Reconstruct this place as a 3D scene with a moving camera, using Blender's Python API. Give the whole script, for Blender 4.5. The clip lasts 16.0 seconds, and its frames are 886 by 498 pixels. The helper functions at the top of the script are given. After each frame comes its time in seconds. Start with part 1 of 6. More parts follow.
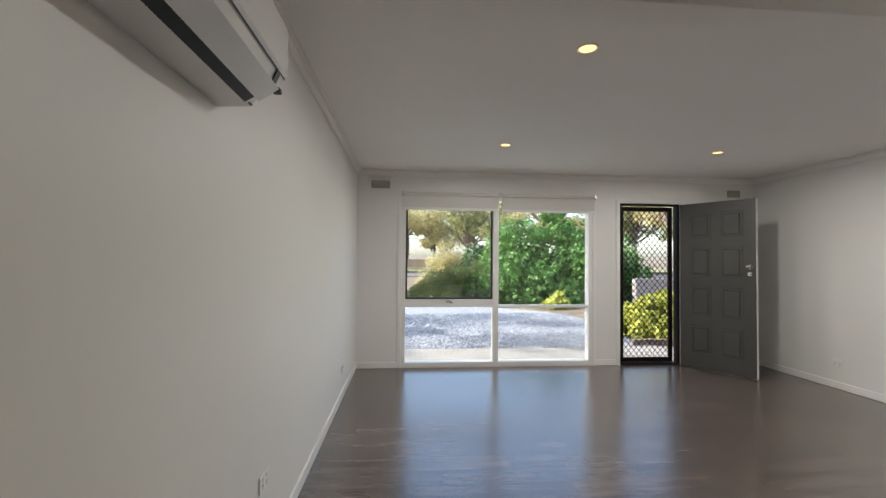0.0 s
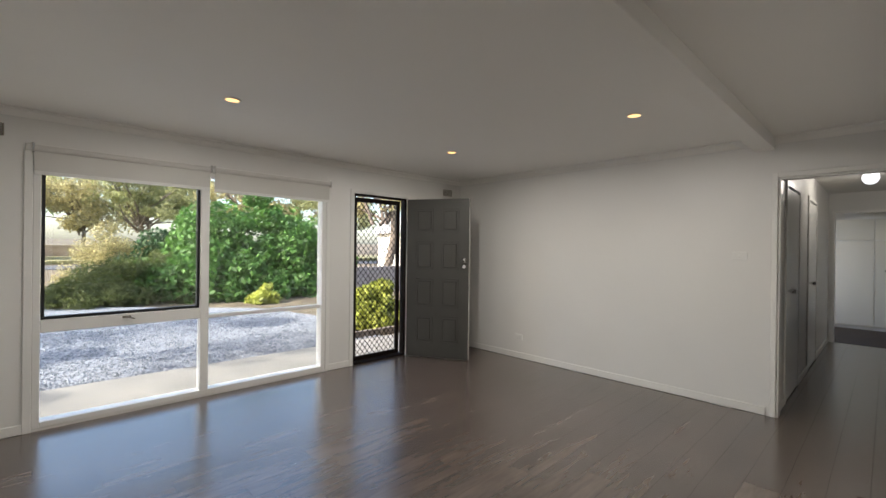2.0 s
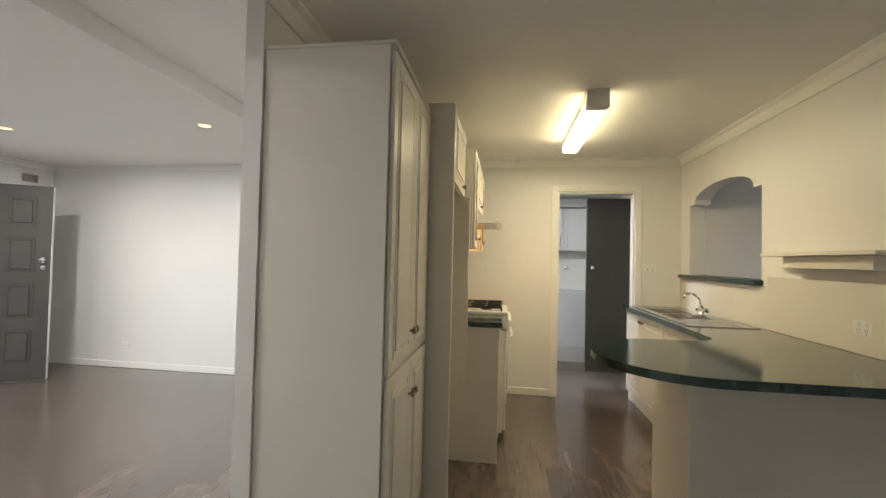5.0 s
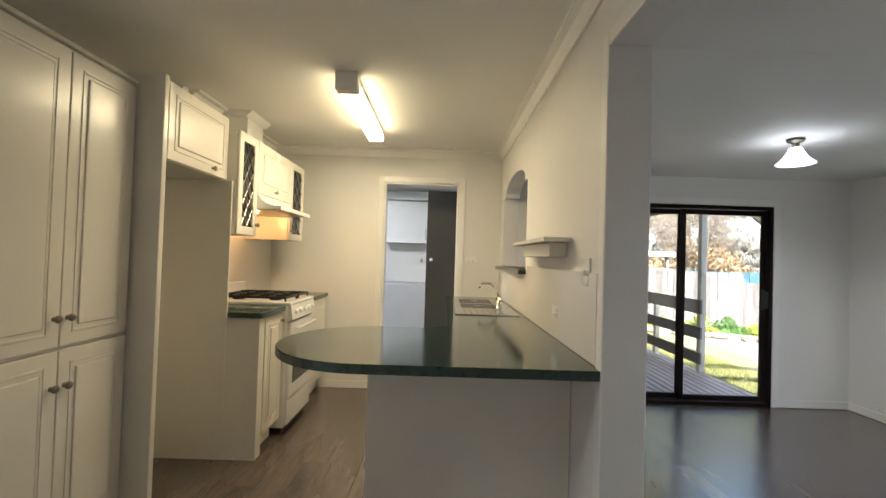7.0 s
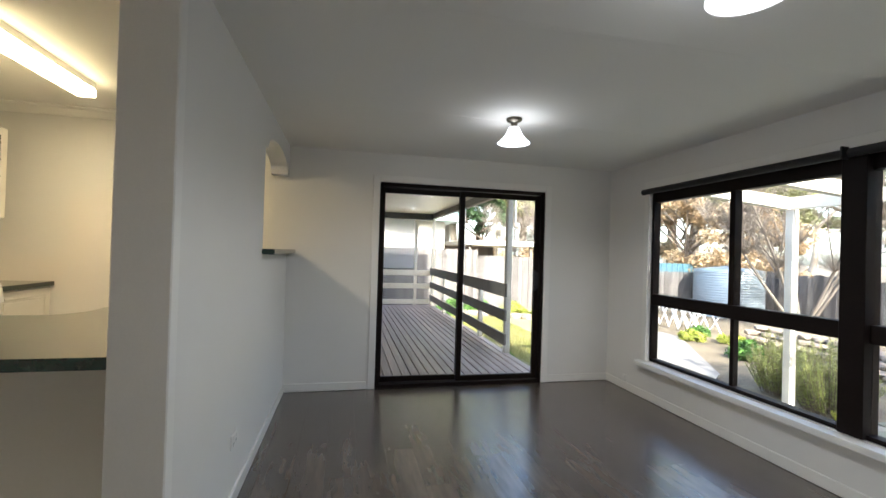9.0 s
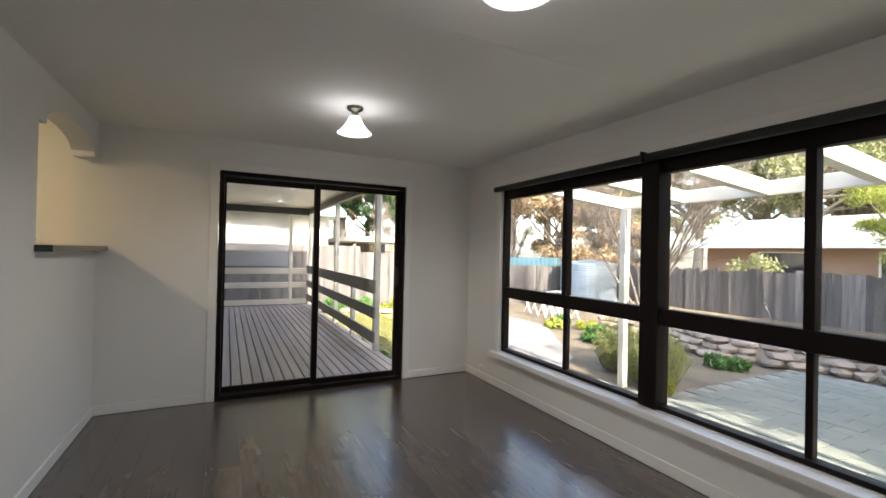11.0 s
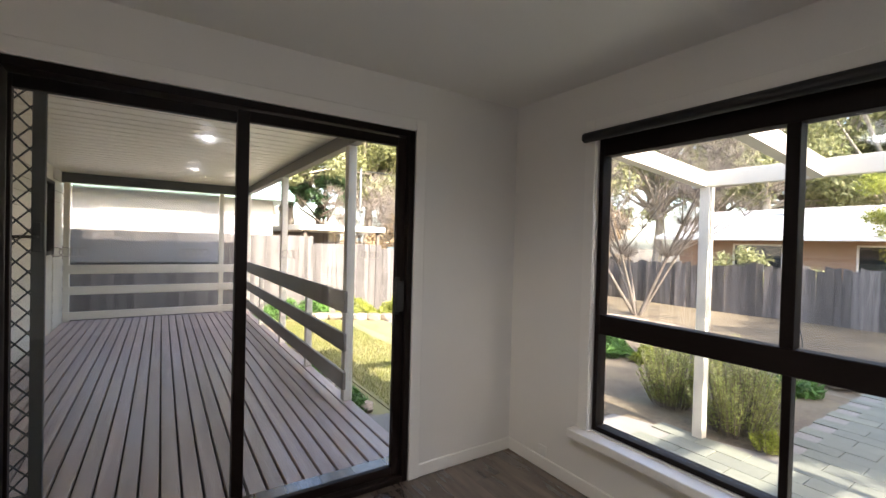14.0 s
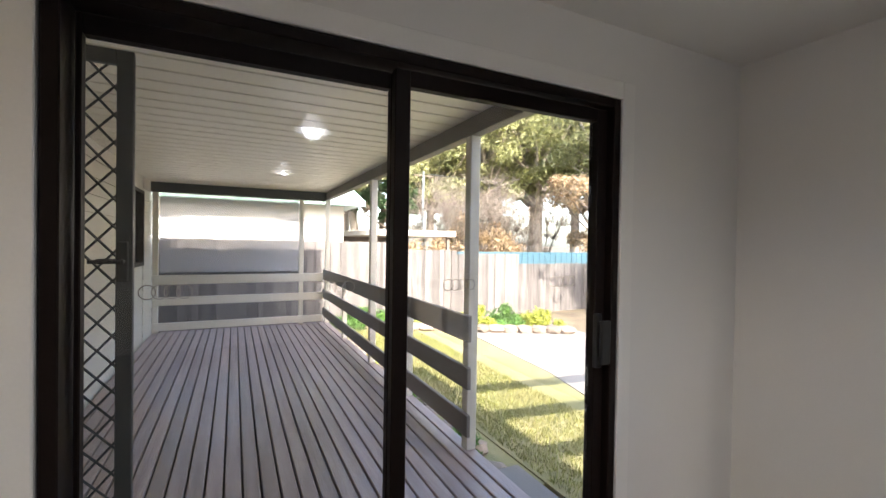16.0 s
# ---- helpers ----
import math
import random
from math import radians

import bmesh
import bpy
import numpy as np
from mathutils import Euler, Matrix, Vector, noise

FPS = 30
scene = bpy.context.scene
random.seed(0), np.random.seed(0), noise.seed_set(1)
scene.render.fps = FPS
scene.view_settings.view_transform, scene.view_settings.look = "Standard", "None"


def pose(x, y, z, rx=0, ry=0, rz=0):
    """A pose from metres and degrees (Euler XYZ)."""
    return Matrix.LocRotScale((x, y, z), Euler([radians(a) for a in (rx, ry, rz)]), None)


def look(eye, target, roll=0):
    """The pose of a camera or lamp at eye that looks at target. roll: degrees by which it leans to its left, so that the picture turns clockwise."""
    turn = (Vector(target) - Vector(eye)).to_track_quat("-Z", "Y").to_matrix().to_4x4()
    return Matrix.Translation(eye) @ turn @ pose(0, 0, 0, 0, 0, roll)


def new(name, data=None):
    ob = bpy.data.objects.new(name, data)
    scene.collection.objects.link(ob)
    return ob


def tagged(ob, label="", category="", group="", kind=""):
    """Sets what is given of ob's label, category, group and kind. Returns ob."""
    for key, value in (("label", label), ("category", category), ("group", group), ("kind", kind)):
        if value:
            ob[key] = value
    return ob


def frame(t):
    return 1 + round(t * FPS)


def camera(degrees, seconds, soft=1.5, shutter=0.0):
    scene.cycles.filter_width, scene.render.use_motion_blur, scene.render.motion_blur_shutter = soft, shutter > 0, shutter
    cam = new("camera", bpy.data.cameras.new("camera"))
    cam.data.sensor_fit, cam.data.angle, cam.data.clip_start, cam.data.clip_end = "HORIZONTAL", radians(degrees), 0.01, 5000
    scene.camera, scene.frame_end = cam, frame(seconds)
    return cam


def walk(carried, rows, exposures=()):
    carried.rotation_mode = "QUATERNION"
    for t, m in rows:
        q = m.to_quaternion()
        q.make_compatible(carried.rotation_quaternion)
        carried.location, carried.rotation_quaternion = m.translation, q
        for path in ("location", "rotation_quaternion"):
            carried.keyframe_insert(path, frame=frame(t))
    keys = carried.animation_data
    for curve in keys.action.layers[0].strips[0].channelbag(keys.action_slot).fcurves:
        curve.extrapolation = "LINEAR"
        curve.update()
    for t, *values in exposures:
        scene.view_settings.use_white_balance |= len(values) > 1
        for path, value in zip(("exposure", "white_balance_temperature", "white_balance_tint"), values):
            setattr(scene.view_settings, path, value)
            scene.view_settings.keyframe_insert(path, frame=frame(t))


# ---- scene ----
cam = camera(91.9, 16.0)
PATH = [
    (0, (0.594, -5.256, 1.323), (0.766, -3.264, 1.371), 0.5),
    (0.5, (0.513, -4.937, 1.392), (1.176, -3.05, 1.406), 0.4),
    (1, (0.565, -4.69, 1.418), (1.56, -2.956, 1.418), 0.7),
    (1.5, (0.545, -4.541, 1.391), (1.766, -2.957, 1.396), 0.8),
    (2, (0.534, -4.425, 1.41), (1.921, -2.984, 1.408), 0.7),
    (2.5, (0.531, -4.362, 1.422), (2.055, -3.067, 1.416), 0.7),
    (3, (0.554, -4.368, 1.431), (2.21, -3.245, 1.425), 0.8),
    (3.5, (0.56, -4.565, 1.42), (2.345, -3.662, 1.434), 1.1),
    (4, (0.556, -4.888, 1.43), (2.444, -4.232, 1.456), 1.3),
    (4.5, (0.587, -5.192, 1.385), (2.537, -4.75, 1.436), 1.5),
    (4.7, (0.586, -5.329, 1.375), (2.551, -4.96, 1.425), 1.4),
    (6.8, (0.74, -6.547, 1.335), (2.739, -6.513, 1.385), 1.8),
    (7, (0.755, -6.665, 1.342), (2.755, -6.669, 1.381), 1.8),
    (7.5, (0.781, -7.009, 1.363), (2.777, -7.125, 1.402), 1.8),
    (8, (0.831, -7.364, 1.35), (2.819, -7.588, 1.391), 1.7),
    (8.5, (0.844, -7.69, 1.309), (2.818, -8.005, 1.356), 1.6),
    (9, (0.868, -7.908, 1.283), (2.819, -8.348, 1.301), 1.7),
    (9.5, (0.872, -8.098, 1.263), (2.795, -8.648, 1.278), 1.7),
    (10, (0.845, -8.235, 1.275), (2.733, -8.892, 1.297), 1.7),
    (10.2, (0.84, -8.25, 1.275), (2.71, -8.958, 1.297), 1.6),
    (12.3, (1.208, -8.397, 1.315), (2.891, -9.477, 1.301), 1.4),
    (12.5, (1.355, -8.45, 1.318), (3.033, -9.539, 1.299), 1.5),
    (13, (1.789, -8.536, 1.306), (3.454, -9.644, 1.286), 1.6),
    (13.5, (2.339, -8.648, 1.308), (4.003, -9.757, 1.284), 1.5),
    (14, (2.83, -8.712, 1.322), (4.502, -9.809, 1.294), 1.5),
    (14.5, (3.222, -8.719, 1.319), (4.908, -9.795, 1.3), 1.3),
    (15, (3.553, -8.653, 1.335), (5.27, -9.68, 1.314), 1.2),
    (15.5, (3.699, -8.595, 1.366), (5.456, -9.55, 1.347), 1.1),
    (16, (3.731, -8.57, 1.378), (5.53, -9.445, 1.355), 0.9),
]
EXPOSURE = [(0, 2.15, 6250, 11), (2.0, 2.05, 6400, 11), (3.5, 2.15, 6800, 12), (4.5, 2.9, 6150, 10), (7.0, 3.2, 6050, 11), (8.5, 3.1, 6150, 10), (9.5, 3.1, 6400, 11), (10.2, 3.0, 6500, 12), (12.5, 2.85, 7100, 17), (13.5, 2.85, 7000, 17), (14.5, 2.95, 6600, 17), (16, 3.0, 6550, 17)]
walk(cam, [(t, look(eye, target, roll)) for t, eye, target, roll in PATH], EXPOSURE)

# ---- world and large lights ----
TO_SUN = Vector((-0.80, 0.02, 0.585)).normalized()
world = bpy.data.worlds.new("sky_world")
scene.world = world
world.use_nodes = True
wn = world.node_tree
sky = wn.nodes.new("ShaderNodeTexSky")
sky.sky_type = "NISHITA"
sky.sun_disc = False
sky.sun_elevation = math.asin(TO_SUN.z)
sky.sun_rotation = math.atan2(TO_SUN.x, TO_SUN.y)
sky.air_density, sky.dust_density, sky.ozone_density = 1.0, 2.5, 1.0
wn.links.new(sky.outputs[0], wn.nodes["Background"].inputs[0])
wn.nodes["Background"].inputs[1].default_value = 0.15
sun_data = bpy.data.lights.new("sun", "SUN")
sun_data.energy, sun_data.angle, sun_data.color = 2.5, radians(0.6), (1.0, 0.94, 0.84)
sun = new("sun", sun_data)
sun.matrix_world = look(TO_SUN * 40, (0, 0, 0))


def lamp(name, kind, power, colour, at, size=0.1, aim=None, spread=180):
    d = bpy.data.lights.new(name, kind)
    d.energy, d.color = power, colour
    if kind == "AREA":
        d.shape, d.size, d.spread = "DISK", size, radians(spread)
    elif kind == "SPOT":
        d.shadow_soft_size, d.spot_size, d.spot_blend = size, radians(spread), 0.6
    else:
        d.shadow_soft_size = size
    ob = new(name, d)
    ob.matrix_world = look(at, aim) if aim else Matrix.Translation(at)
    return ob


WARM = (1.0, 0.95, 0.87)
TUBE = (1.0, 0.80, 0.48)
COOL = (0.92, 0.96, 1.0)
DOWNLIGHTS = [(1.51, -1.34), (3.64, -1.31), (1.50, -3.18), (3.70, -3.13)]
for lx, ly in DOWNLIGHTS:
    lamp("downlight_lamp", "AREA", 3.6, WARM, (lx, ly, 2.372), 0.085, (lx, ly, 0))
for lx, ly in ((3.573, -8.983), (1.85, -8.99)):
    lamp("dining_lamp", "POINT", 0.09, COOL, (lx, ly, 2.035), 0.03)
    lamp("dining_lamp_cone", "SPOT", 3.2, COOL, (lx, ly, 2.045), 0.06, (lx, ly + 0.001, 0), 165)
tube = bpy.data.lights.new("tube_lamp", "AREA")
tube.shape, tube.size, tube.size_y, tube.energy, tube.color = "RECTANGLE", 1.04, 0.09, 2.4, (1.0, 0.80, 0.48)
tube_ob = new("tube_lamp", tube)
tube_ob.location = (3.866, -6.075, 2.309)
lamp("hall_lamp", "POINT", 2.6, (1.0, 0.93, 0.82), (7.4, -4.28, 2.27), 0.06)
lamp("range_hood_lamp", "POINT", 0.6, (1.0, 0.50, 0.16), (4.16, -5.16, 1.62), 0.03)
# unseen fill lamp in an invented opening, brightens the wardrobe
lamp("bedroom_fill_light", "AREA", 1.0, (1.0, 0.97, 0.9), (10.8, -3.16, 1.3), 1.3, (10.8, -4.2, 1.1))
# added fill kept out of sight; the laundry has no known fitting
lamp("laundry_fill", "AREA", 6, (0.95, 0.98, 1.0), (5.72, -5.35, 2.3), 0.4, (5.9, -5.8, 0))


# ---- materials ----
def mat(name, colour, rough=0.5, metal=0.0, var=0.12, scale=4.0, fine=60.0, bump=0.05, spec=0.5, rnd=0.0, stretch=(1, 1, 1),
        colour2=None, coat=0.0, wear=0.5, emit=0.0, island=0.0):
    m = bpy.data.materials.new(name)
    m.use_nodes = True
    nt = m.node_tree
    N, L = nt.nodes.new, nt.links.new
    b = nt.nodes["Principled BSDF"]
    b.inputs["Metallic"].default_value = metal
    b.inputs["Specular IOR Level"].default_value = spec
    b.inputs["Coat Weight"].default_value, b.inputs["Coat Roughness"].default_value = coat, min(0.22, rough)
    geo, mp = N("ShaderNodeNewGeometry"), N("ShaderNodeMapping")
    mp.inputs["Scale"].default_value = stretch
    src = geo.outputs["Position"]
    if rnd > 0:
        info, add, mul = N("ShaderNodeObjectInfo"), N("ShaderNodeVectorMath"), N("ShaderNodeVectorMath")
        mul.operation = "SCALE"
        mul.inputs[0].default_value = (37.0, 19.0, 11.0)
        L(info.outputs["Random"], mul.inputs["Scale"])
        L(src, add.inputs[0]), L(mul.outputs[0], add.inputs[1])
        src = add.outputs[0]
    L(src, mp.inputs[0])
    big, small = N("ShaderNodeTexNoise"), N("ShaderNodeTexNoise")
    big.inputs["Scale"].default_value, big.inputs["Detail"].default_value = scale, 6
    small.inputs["Scale"].default_value, small.inputs["Detail"].default_value = fine, 5
    L(mp.outputs[0], big.inputs[0]), L(mp.outputs[0], small.inputs[0])
    mixn = N("ShaderNodeMix")
    mixn.inputs[0].default_value = 0.4
    L(big.outputs[0], mixn.inputs[2]), L(small.outputs[0], mixn.inputs[3])
    ramp = N("ShaderNodeValToRGB")
    c2 = colour2 or tuple(min(1, c * (1 + var)) for c in colour)
    c1 = tuple(c * (1 - var) for c in colour)
    ramp.color_ramp.elements[0].position, ramp.color_ramp.elements[1].position = 0.32, 0.68
    ramp.color_ramp.elements[0].color, ramp.color_ramp.elements[1].color = (*c1, 1), (*c2, 1)
    L(mixn.outputs[0], ramp.inputs[0])
    col = ramp.outputs[0]
    for amount, out in ((rnd, "obj"), (island, "isl")):
        if amount > 0:
            hsv, mr = N("ShaderNodeHueSaturation"), N("ShaderNodeMapRange")
            mr.inputs["To Min"].default_value, mr.inputs["To Max"].default_value = 1 - amount, 1 + amount
            L(info.outputs["Random"] if out == "obj" else geo.outputs["Random Per Island"], mr.inputs[0])
            L(mr.outputs[0], hsv.inputs["Value"]), L(col, hsv.inputs["Color"])
            col = hsv.outputs[0]
    L(col, b.inputs["Base Color"])
    rr = N("ShaderNodeMapRange")
    rr.inputs["To Min"].default_value, rr.inputs["To Max"].default_value = max(0.02, rough * (1 - 0.25 * wear)), min(1, rough * (1 + 0.25 * wear))
    L(big.outputs[0], rr.inputs[0]), L(rr.outputs[0], b.inputs["Roughness"])
    if bump > 0:
        bp = N("ShaderNodeBump")
        bp.inputs["Strength"].default_value, bp.inputs["Distance"].default_value = bump, 0.01
        L(small.outputs[0], bp.inputs["Height"]), L(bp.outputs[0], b.inputs["Normal"])
    if emit > 0:
        b.inputs["Emission Color"].default_value, b.inputs["Emission Strength"].default_value = (*colour, 1), emit
    return m


def glass_mat(name, tint=(0.97, 0.985, 0.98)):
    m = bpy.data.materials.new(name)
    m.use_nodes = True
    nt = m.node_tree
    nt.nodes.remove(nt.nodes["Principled BSDF"])
    N, L = nt.nodes.new, nt.links.new
    tr, gl, mx, fr = N("ShaderNodeBsdfTransparent"), N("ShaderNodeBsdfGlossy"), N("ShaderNodeMixShader"), N("ShaderNodeLayerWeight")
    tr.inputs[0].default_value = (*tint, 1)
    gl.inputs["Roughness"].default_value = 0.01
    fr.inputs[0].default_value = 0.5
    pw, mr = N("ShaderNodeMath"), N("ShaderNodeMapRange")
    pw.operation, pw.inputs[1].default_value = "POWER", 4.0
    mr.inputs["To Min"].default_value, mr.inputs["To Max"].default_value = 0.045, 0.75
    L(fr.outputs["Facing"], pw.inputs[0]), L(pw.outputs[0], mr.inputs[0])
    L(mr.outputs[0], mx.inputs[0]), L(tr.outputs[0], mx.inputs[1]), L(gl.outputs[0], mx.inputs[2])
    L(mx.outputs[0], nt.nodes["Material Output"].inputs[0])
    return m


def leaf_mat(name, a, b2, back=0.35):
    m = mat(name, a, rough=0.55, colour2=b2, scale=1.3, fine=9, bump=0, island=0.45)
    nt = m.node_tree
    N, L = nt.nodes.new, nt.links.new
    p = nt.nodes["Principled BSDF"]
    t, mx = N("ShaderNodeBsdfTranslucent"), N("ShaderNodeMixShader")
    mx.inputs[0].default_value = back
    L(p.inputs["Base Color"].links[0].from_socket, t.inputs[0])
    L(p.outputs[0], mx.inputs[1]), L(t.outputs[0], mx.inputs[2])
    L(mx.outputs[0], nt.nodes["Material Output"].inputs[0])
    return m


PAINT = mat("white_wall_paint", (0.76, 0.745, 0.715), 0.45, var=0.025, scale=1.2, fine=220, bump=0.04)
CEIL = mat("white_ceiling_paint", (0.84, 0.82, 0.78), 0.8, var=0.02, scale=0.8, fine=150, bump=0.03)
TRIM = mat("white_gloss_trim", (0.80, 0.785, 0.75), 0.3, var=0.03, scale=3, fine=120, bump=0.02)
LAMINATE = mat("white_vinyl_wrap", (0.78, 0.745, 0.66), 0.26, var=0.02, scale=2, fine=90, bump=0.01)
FLOORM = mat("grey_brown_vinyl_plank", (0.068, 0.050, 0.041), 0.25, var=0.2, scale=1.1, fine=5, bump=0.002, rnd=0.13, stretch=(0.9, 6, 1),
             colour2=(0.146, 0.110, 0.089), spec=1.0, coat=0.4, wear=0.08)
SUBFLOOR = mat("dark_subfloor", (0.05, 0.045, 0.04), 0.8)
DARKFRAME = mat("dark_bronze_aluminium", (0.009, 0.005, 0.004), 0.5, metal=0.0, var=0.2, bump=0.01, spec=0.15)
BLACK = mat("black_powder_coat", (0.012, 0.012, 0.013), 0.45, var=0.2, bump=0.01)
GREYFRAME = mat("grey_powder_coat", (0.05, 0.055, 0.055), 0.45, var=0.15, bump=0.01)
DOORGREY = mat("charcoal_door_paint", (0.052, 0.050, 0.044), 0.42, var=0.10, scale=3, fine=80, bump=0.03)
GLASS = glass_mat("window_glass")
CHROME = mat("chrome", (0.75, 0.75, 0.74), 0.12, metal=1.0, var=0.05, bump=0)
NICKEL = mat("brushed_nickel", (0.30, 0.27, 0.22), 0.32, metal=1.0, var=0.1, bump=0.02)
STEEL = mat("stainless_steel", (0.55, 0.55, 0.54), 0.22, metal=1.0, var=0.08, fine=200, bump=0.02)
BENCH = mat("dark_green_laminate", (0.008, 0.032, 0.023), 0.12, var=0.35, scale=30, fine=300, bump=0.003, coat=0.3)
APPLIANCE = mat("white_enamel", (0.80, 0.79, 0.76), 0.18, var=0.015, bump=0)
PLASTIC = mat("white_plastic", (0.78, 0.77, 0.74), 0.32, var=0.02, bump=0.005)
VENTM = mat("beige_vent_grille", (0.33, 0.30, 0.25), 0.6, var=0.1)
BLINDM = mat("white_blind_fabric", (0.66, 0.64, 0.60), 0.85, var=0.03, fine=400, bump=0.06)
TILE = mat("glossy_white_tile", (0.72, 0.69, 0.62), 0.14, var=0.03, scale=2, bump=0.006)
CARPET = mat("brown_carpet", (0.055, 0.035, 0.022), 0.95, var=0.3, fine=250, bump=0.3)
DECKM = mat("weathered_red_brown_decking", (0.32, 0.222, 0.185), 0.36, var=0.25, scale=2.0, fine=25, bump=0.12, rnd=0.18, stretch=(0.5, 8, 2),
            colour2=(0.47, 0.36, 0.315), spec=0.9)
CREAM = mat("cream_exterior_paint", (0.70, 0.65, 0.54), 0.5, var=0.06, scale=3, fine=60, bump=0.05)
ROOFCREAM = mat("cream_steel_sheet", (0.84, 0.79, 0.67), 0.4, var=0.05, scale=3, bump=0.01)
PERGOLA = mat("pale_cream_timber_paint", (0.58, 0.545, 0.465), 0.5, var=0.06, fine=50, bump=0.06)
RAIL = mat("taupe_painted_rail", (0.19, 0.165, 0.135), 0.55, var=0.1, fine=50, bump=0.08, stretch=(0.6, 4, 4))
FENCE = mat("weathered_grey_paling", (0.125, 0.113, 0.104), 0.85, var=0.35, scale=3, fine=30, bump=0.25, rnd=0.35, stretch=(5, 5, 0.6))
DARKFENCE = mat("dark_split_timber", (0.15, 0.132, 0.118), 0.85, var=0.55, scale=3, fine=30, bump=0.35, rnd=0.45, stretch=(5, 5, 0.6))
TEAL = mat("teal_steel_sheet", (0.045, 0.105, 0.135), 0.45, var=0.08)
GALV = mat("galvanised_corrugated_steel", (0.36, 0.42, 0.46), 0.38, metal=0.6, var=0.15, scale=4, bump=0.02)
NEIGHBOUR = mat("white_rendered_wall", (0.60, 0.575, 0.51), 0.7, var=0.06, scale=2, bump=0.08)
GREENROOF = mat("pale_green_roof_edge", (0.22, 0.36, 0.30), 0.45, var=0.08)
WHITEROOF = mat("light_metal_roof", (0.46, 0.47, 0.48), 0.4, var=0.06, stretch=(6, 0.5, 1))
BRICK = mat("tan_brick_wall", (0.34, 0.22, 0.15), 0.85, var=0.2, scale=6, fine=40, bump=0.2)
SHADEDWIN = mat("dark_window_glass", (0.02, 0.025, 0.03), 0.08, var=0.1, bump=0)
GROUNDM = mat("dry_earth_and_leaf_litter", (0.105, 0.075, 0.048), 0.95, var=0.4, scale=1.6, fine=22, bump=0.4, colour2=(0.22, 0.175, 0.105))
GRAVELM = mat("blue_grey_gravel", (0.22, 0.23, 0.25), 0.9, var=0.4, scale=18, fine=75, bump=0.9, colour2=(0.34, 0.35, 0.37))
CONCRETE = mat("pale_concrete", (0.225, 0.208, 0.18), 0.85, var=0.2, scale=1.6, fine=70, bump=0.15)
PAVER = mat("mossy_concrete_paver", (0.155, 0.162, 0.135), 0.9, var=0.2, scale=1.2, fine=50, bump=0.2, rnd=0.05, colour2=(0.215, 0.222, 0.165))
GRASSM = mat("lawn_soil_green", (0.18, 0.185, 0.05), 0.95, var=0.2, scale=0.8, fine=40, bump=0.4, colour2=(0.30, 0.26, 0.14))
BLADE = leaf_mat("grass_blade", (0.20, 0.235, 0.035), (0.34, 0.30, 0.13), 0.3)
STONE = mat("brown_field_stone", (0.24, 0.19, 0.145), 0.85, var=0.3, scale=5, fine=40, bump=0.4, rnd=0.3)
TWIG = mat("grey_twig_bark", (0.17, 0.142, 0.115), 0.9, var=0.3, scale=6, fine=40, bump=0.4)
BARK = mat("grey_brown_bark", (0.17, 0.135, 0.105), 0.9, var=0.35, scale=6, fine=40, bump=0.5, stretch=(3, 3, 0.6))
PALEBARK = mat("pale_gum_bark", (0.38, 0.33, 0.27), 0.8, var=0.25, scale=3, fine=30, bump=0.3, stretch=(3, 3, 0.6))
LEAF_BUSH = leaf_mat("glossy_green_leaf", (0.06, 0.15, 0.026), (0.15, 0.30, 0.06), 0.4)
LEAF_DARK = leaf_mat("dark_green_leaf", (0.022, 0.065, 0.02), (0.06, 0.13, 0.04))
LEAF_OLIVE = leaf_mat("olive_needle_leaf", (0.075, 0.10, 0.028), (0.20, 0.22, 0.06))
LEAF_LIME = leaf_mat("yellow_green_leaf", (0.22, 0.26, 0.03), (0.42, 0.44, 0.08))
LEAF_GUM = leaf_mat("gum_tree_leaf", (0.21, 0.235, 0.10), (0.42, 0.42, 0.21), 0.5)
LEAF_OLIVEGUM = leaf_mat("pale_olive_gum_leaf", (0.24, 0.26, 0.10), (0.46, 0.46, 0.22), 0.55)
LEAF_AUTUMN = leaf_mat("autumn_leaf", (0.34, 0.22, 0.11), (0.52, 0.42, 0.27), 0.5)
LEAF_GOLD = leaf_mat("golden_autumn_leaf", (0.40, 0.34, 0.14), (0.58, 0.52, 0.28), 0.5)
LEAF_ROSEMARY = leaf_mat("rosemary_leaf", (0.22, 0.26, 0.06), (0.44, 0.46, 0.16), 0.45)
ASPHALT = mat("grey_asphalt", (0.10, 0.10, 0.105), 0.9, var=0.2, fine=80, bump=0.2)
BULB = mat("lit_lamp_face", (1.0, 0.55, 0.20), 0.4, var=0, bump=0, emit=0.55)
TUBEGLOW = mat("lit_tube_diffuser", (1.0, 0.82, 0.47), 0.4, var=0, bump=0, emit=1.7)
SHADEGLOW = mat("lit_frosted_glass_shade", (0.93, 0.96, 1.0), 0.3, var=0, bump=0, emit=0.32)
BULBCOOL = mat("lit_cool_bulb", (0.95, 0.97, 1.0), 0.3, var=0, bump=0, emit=2)


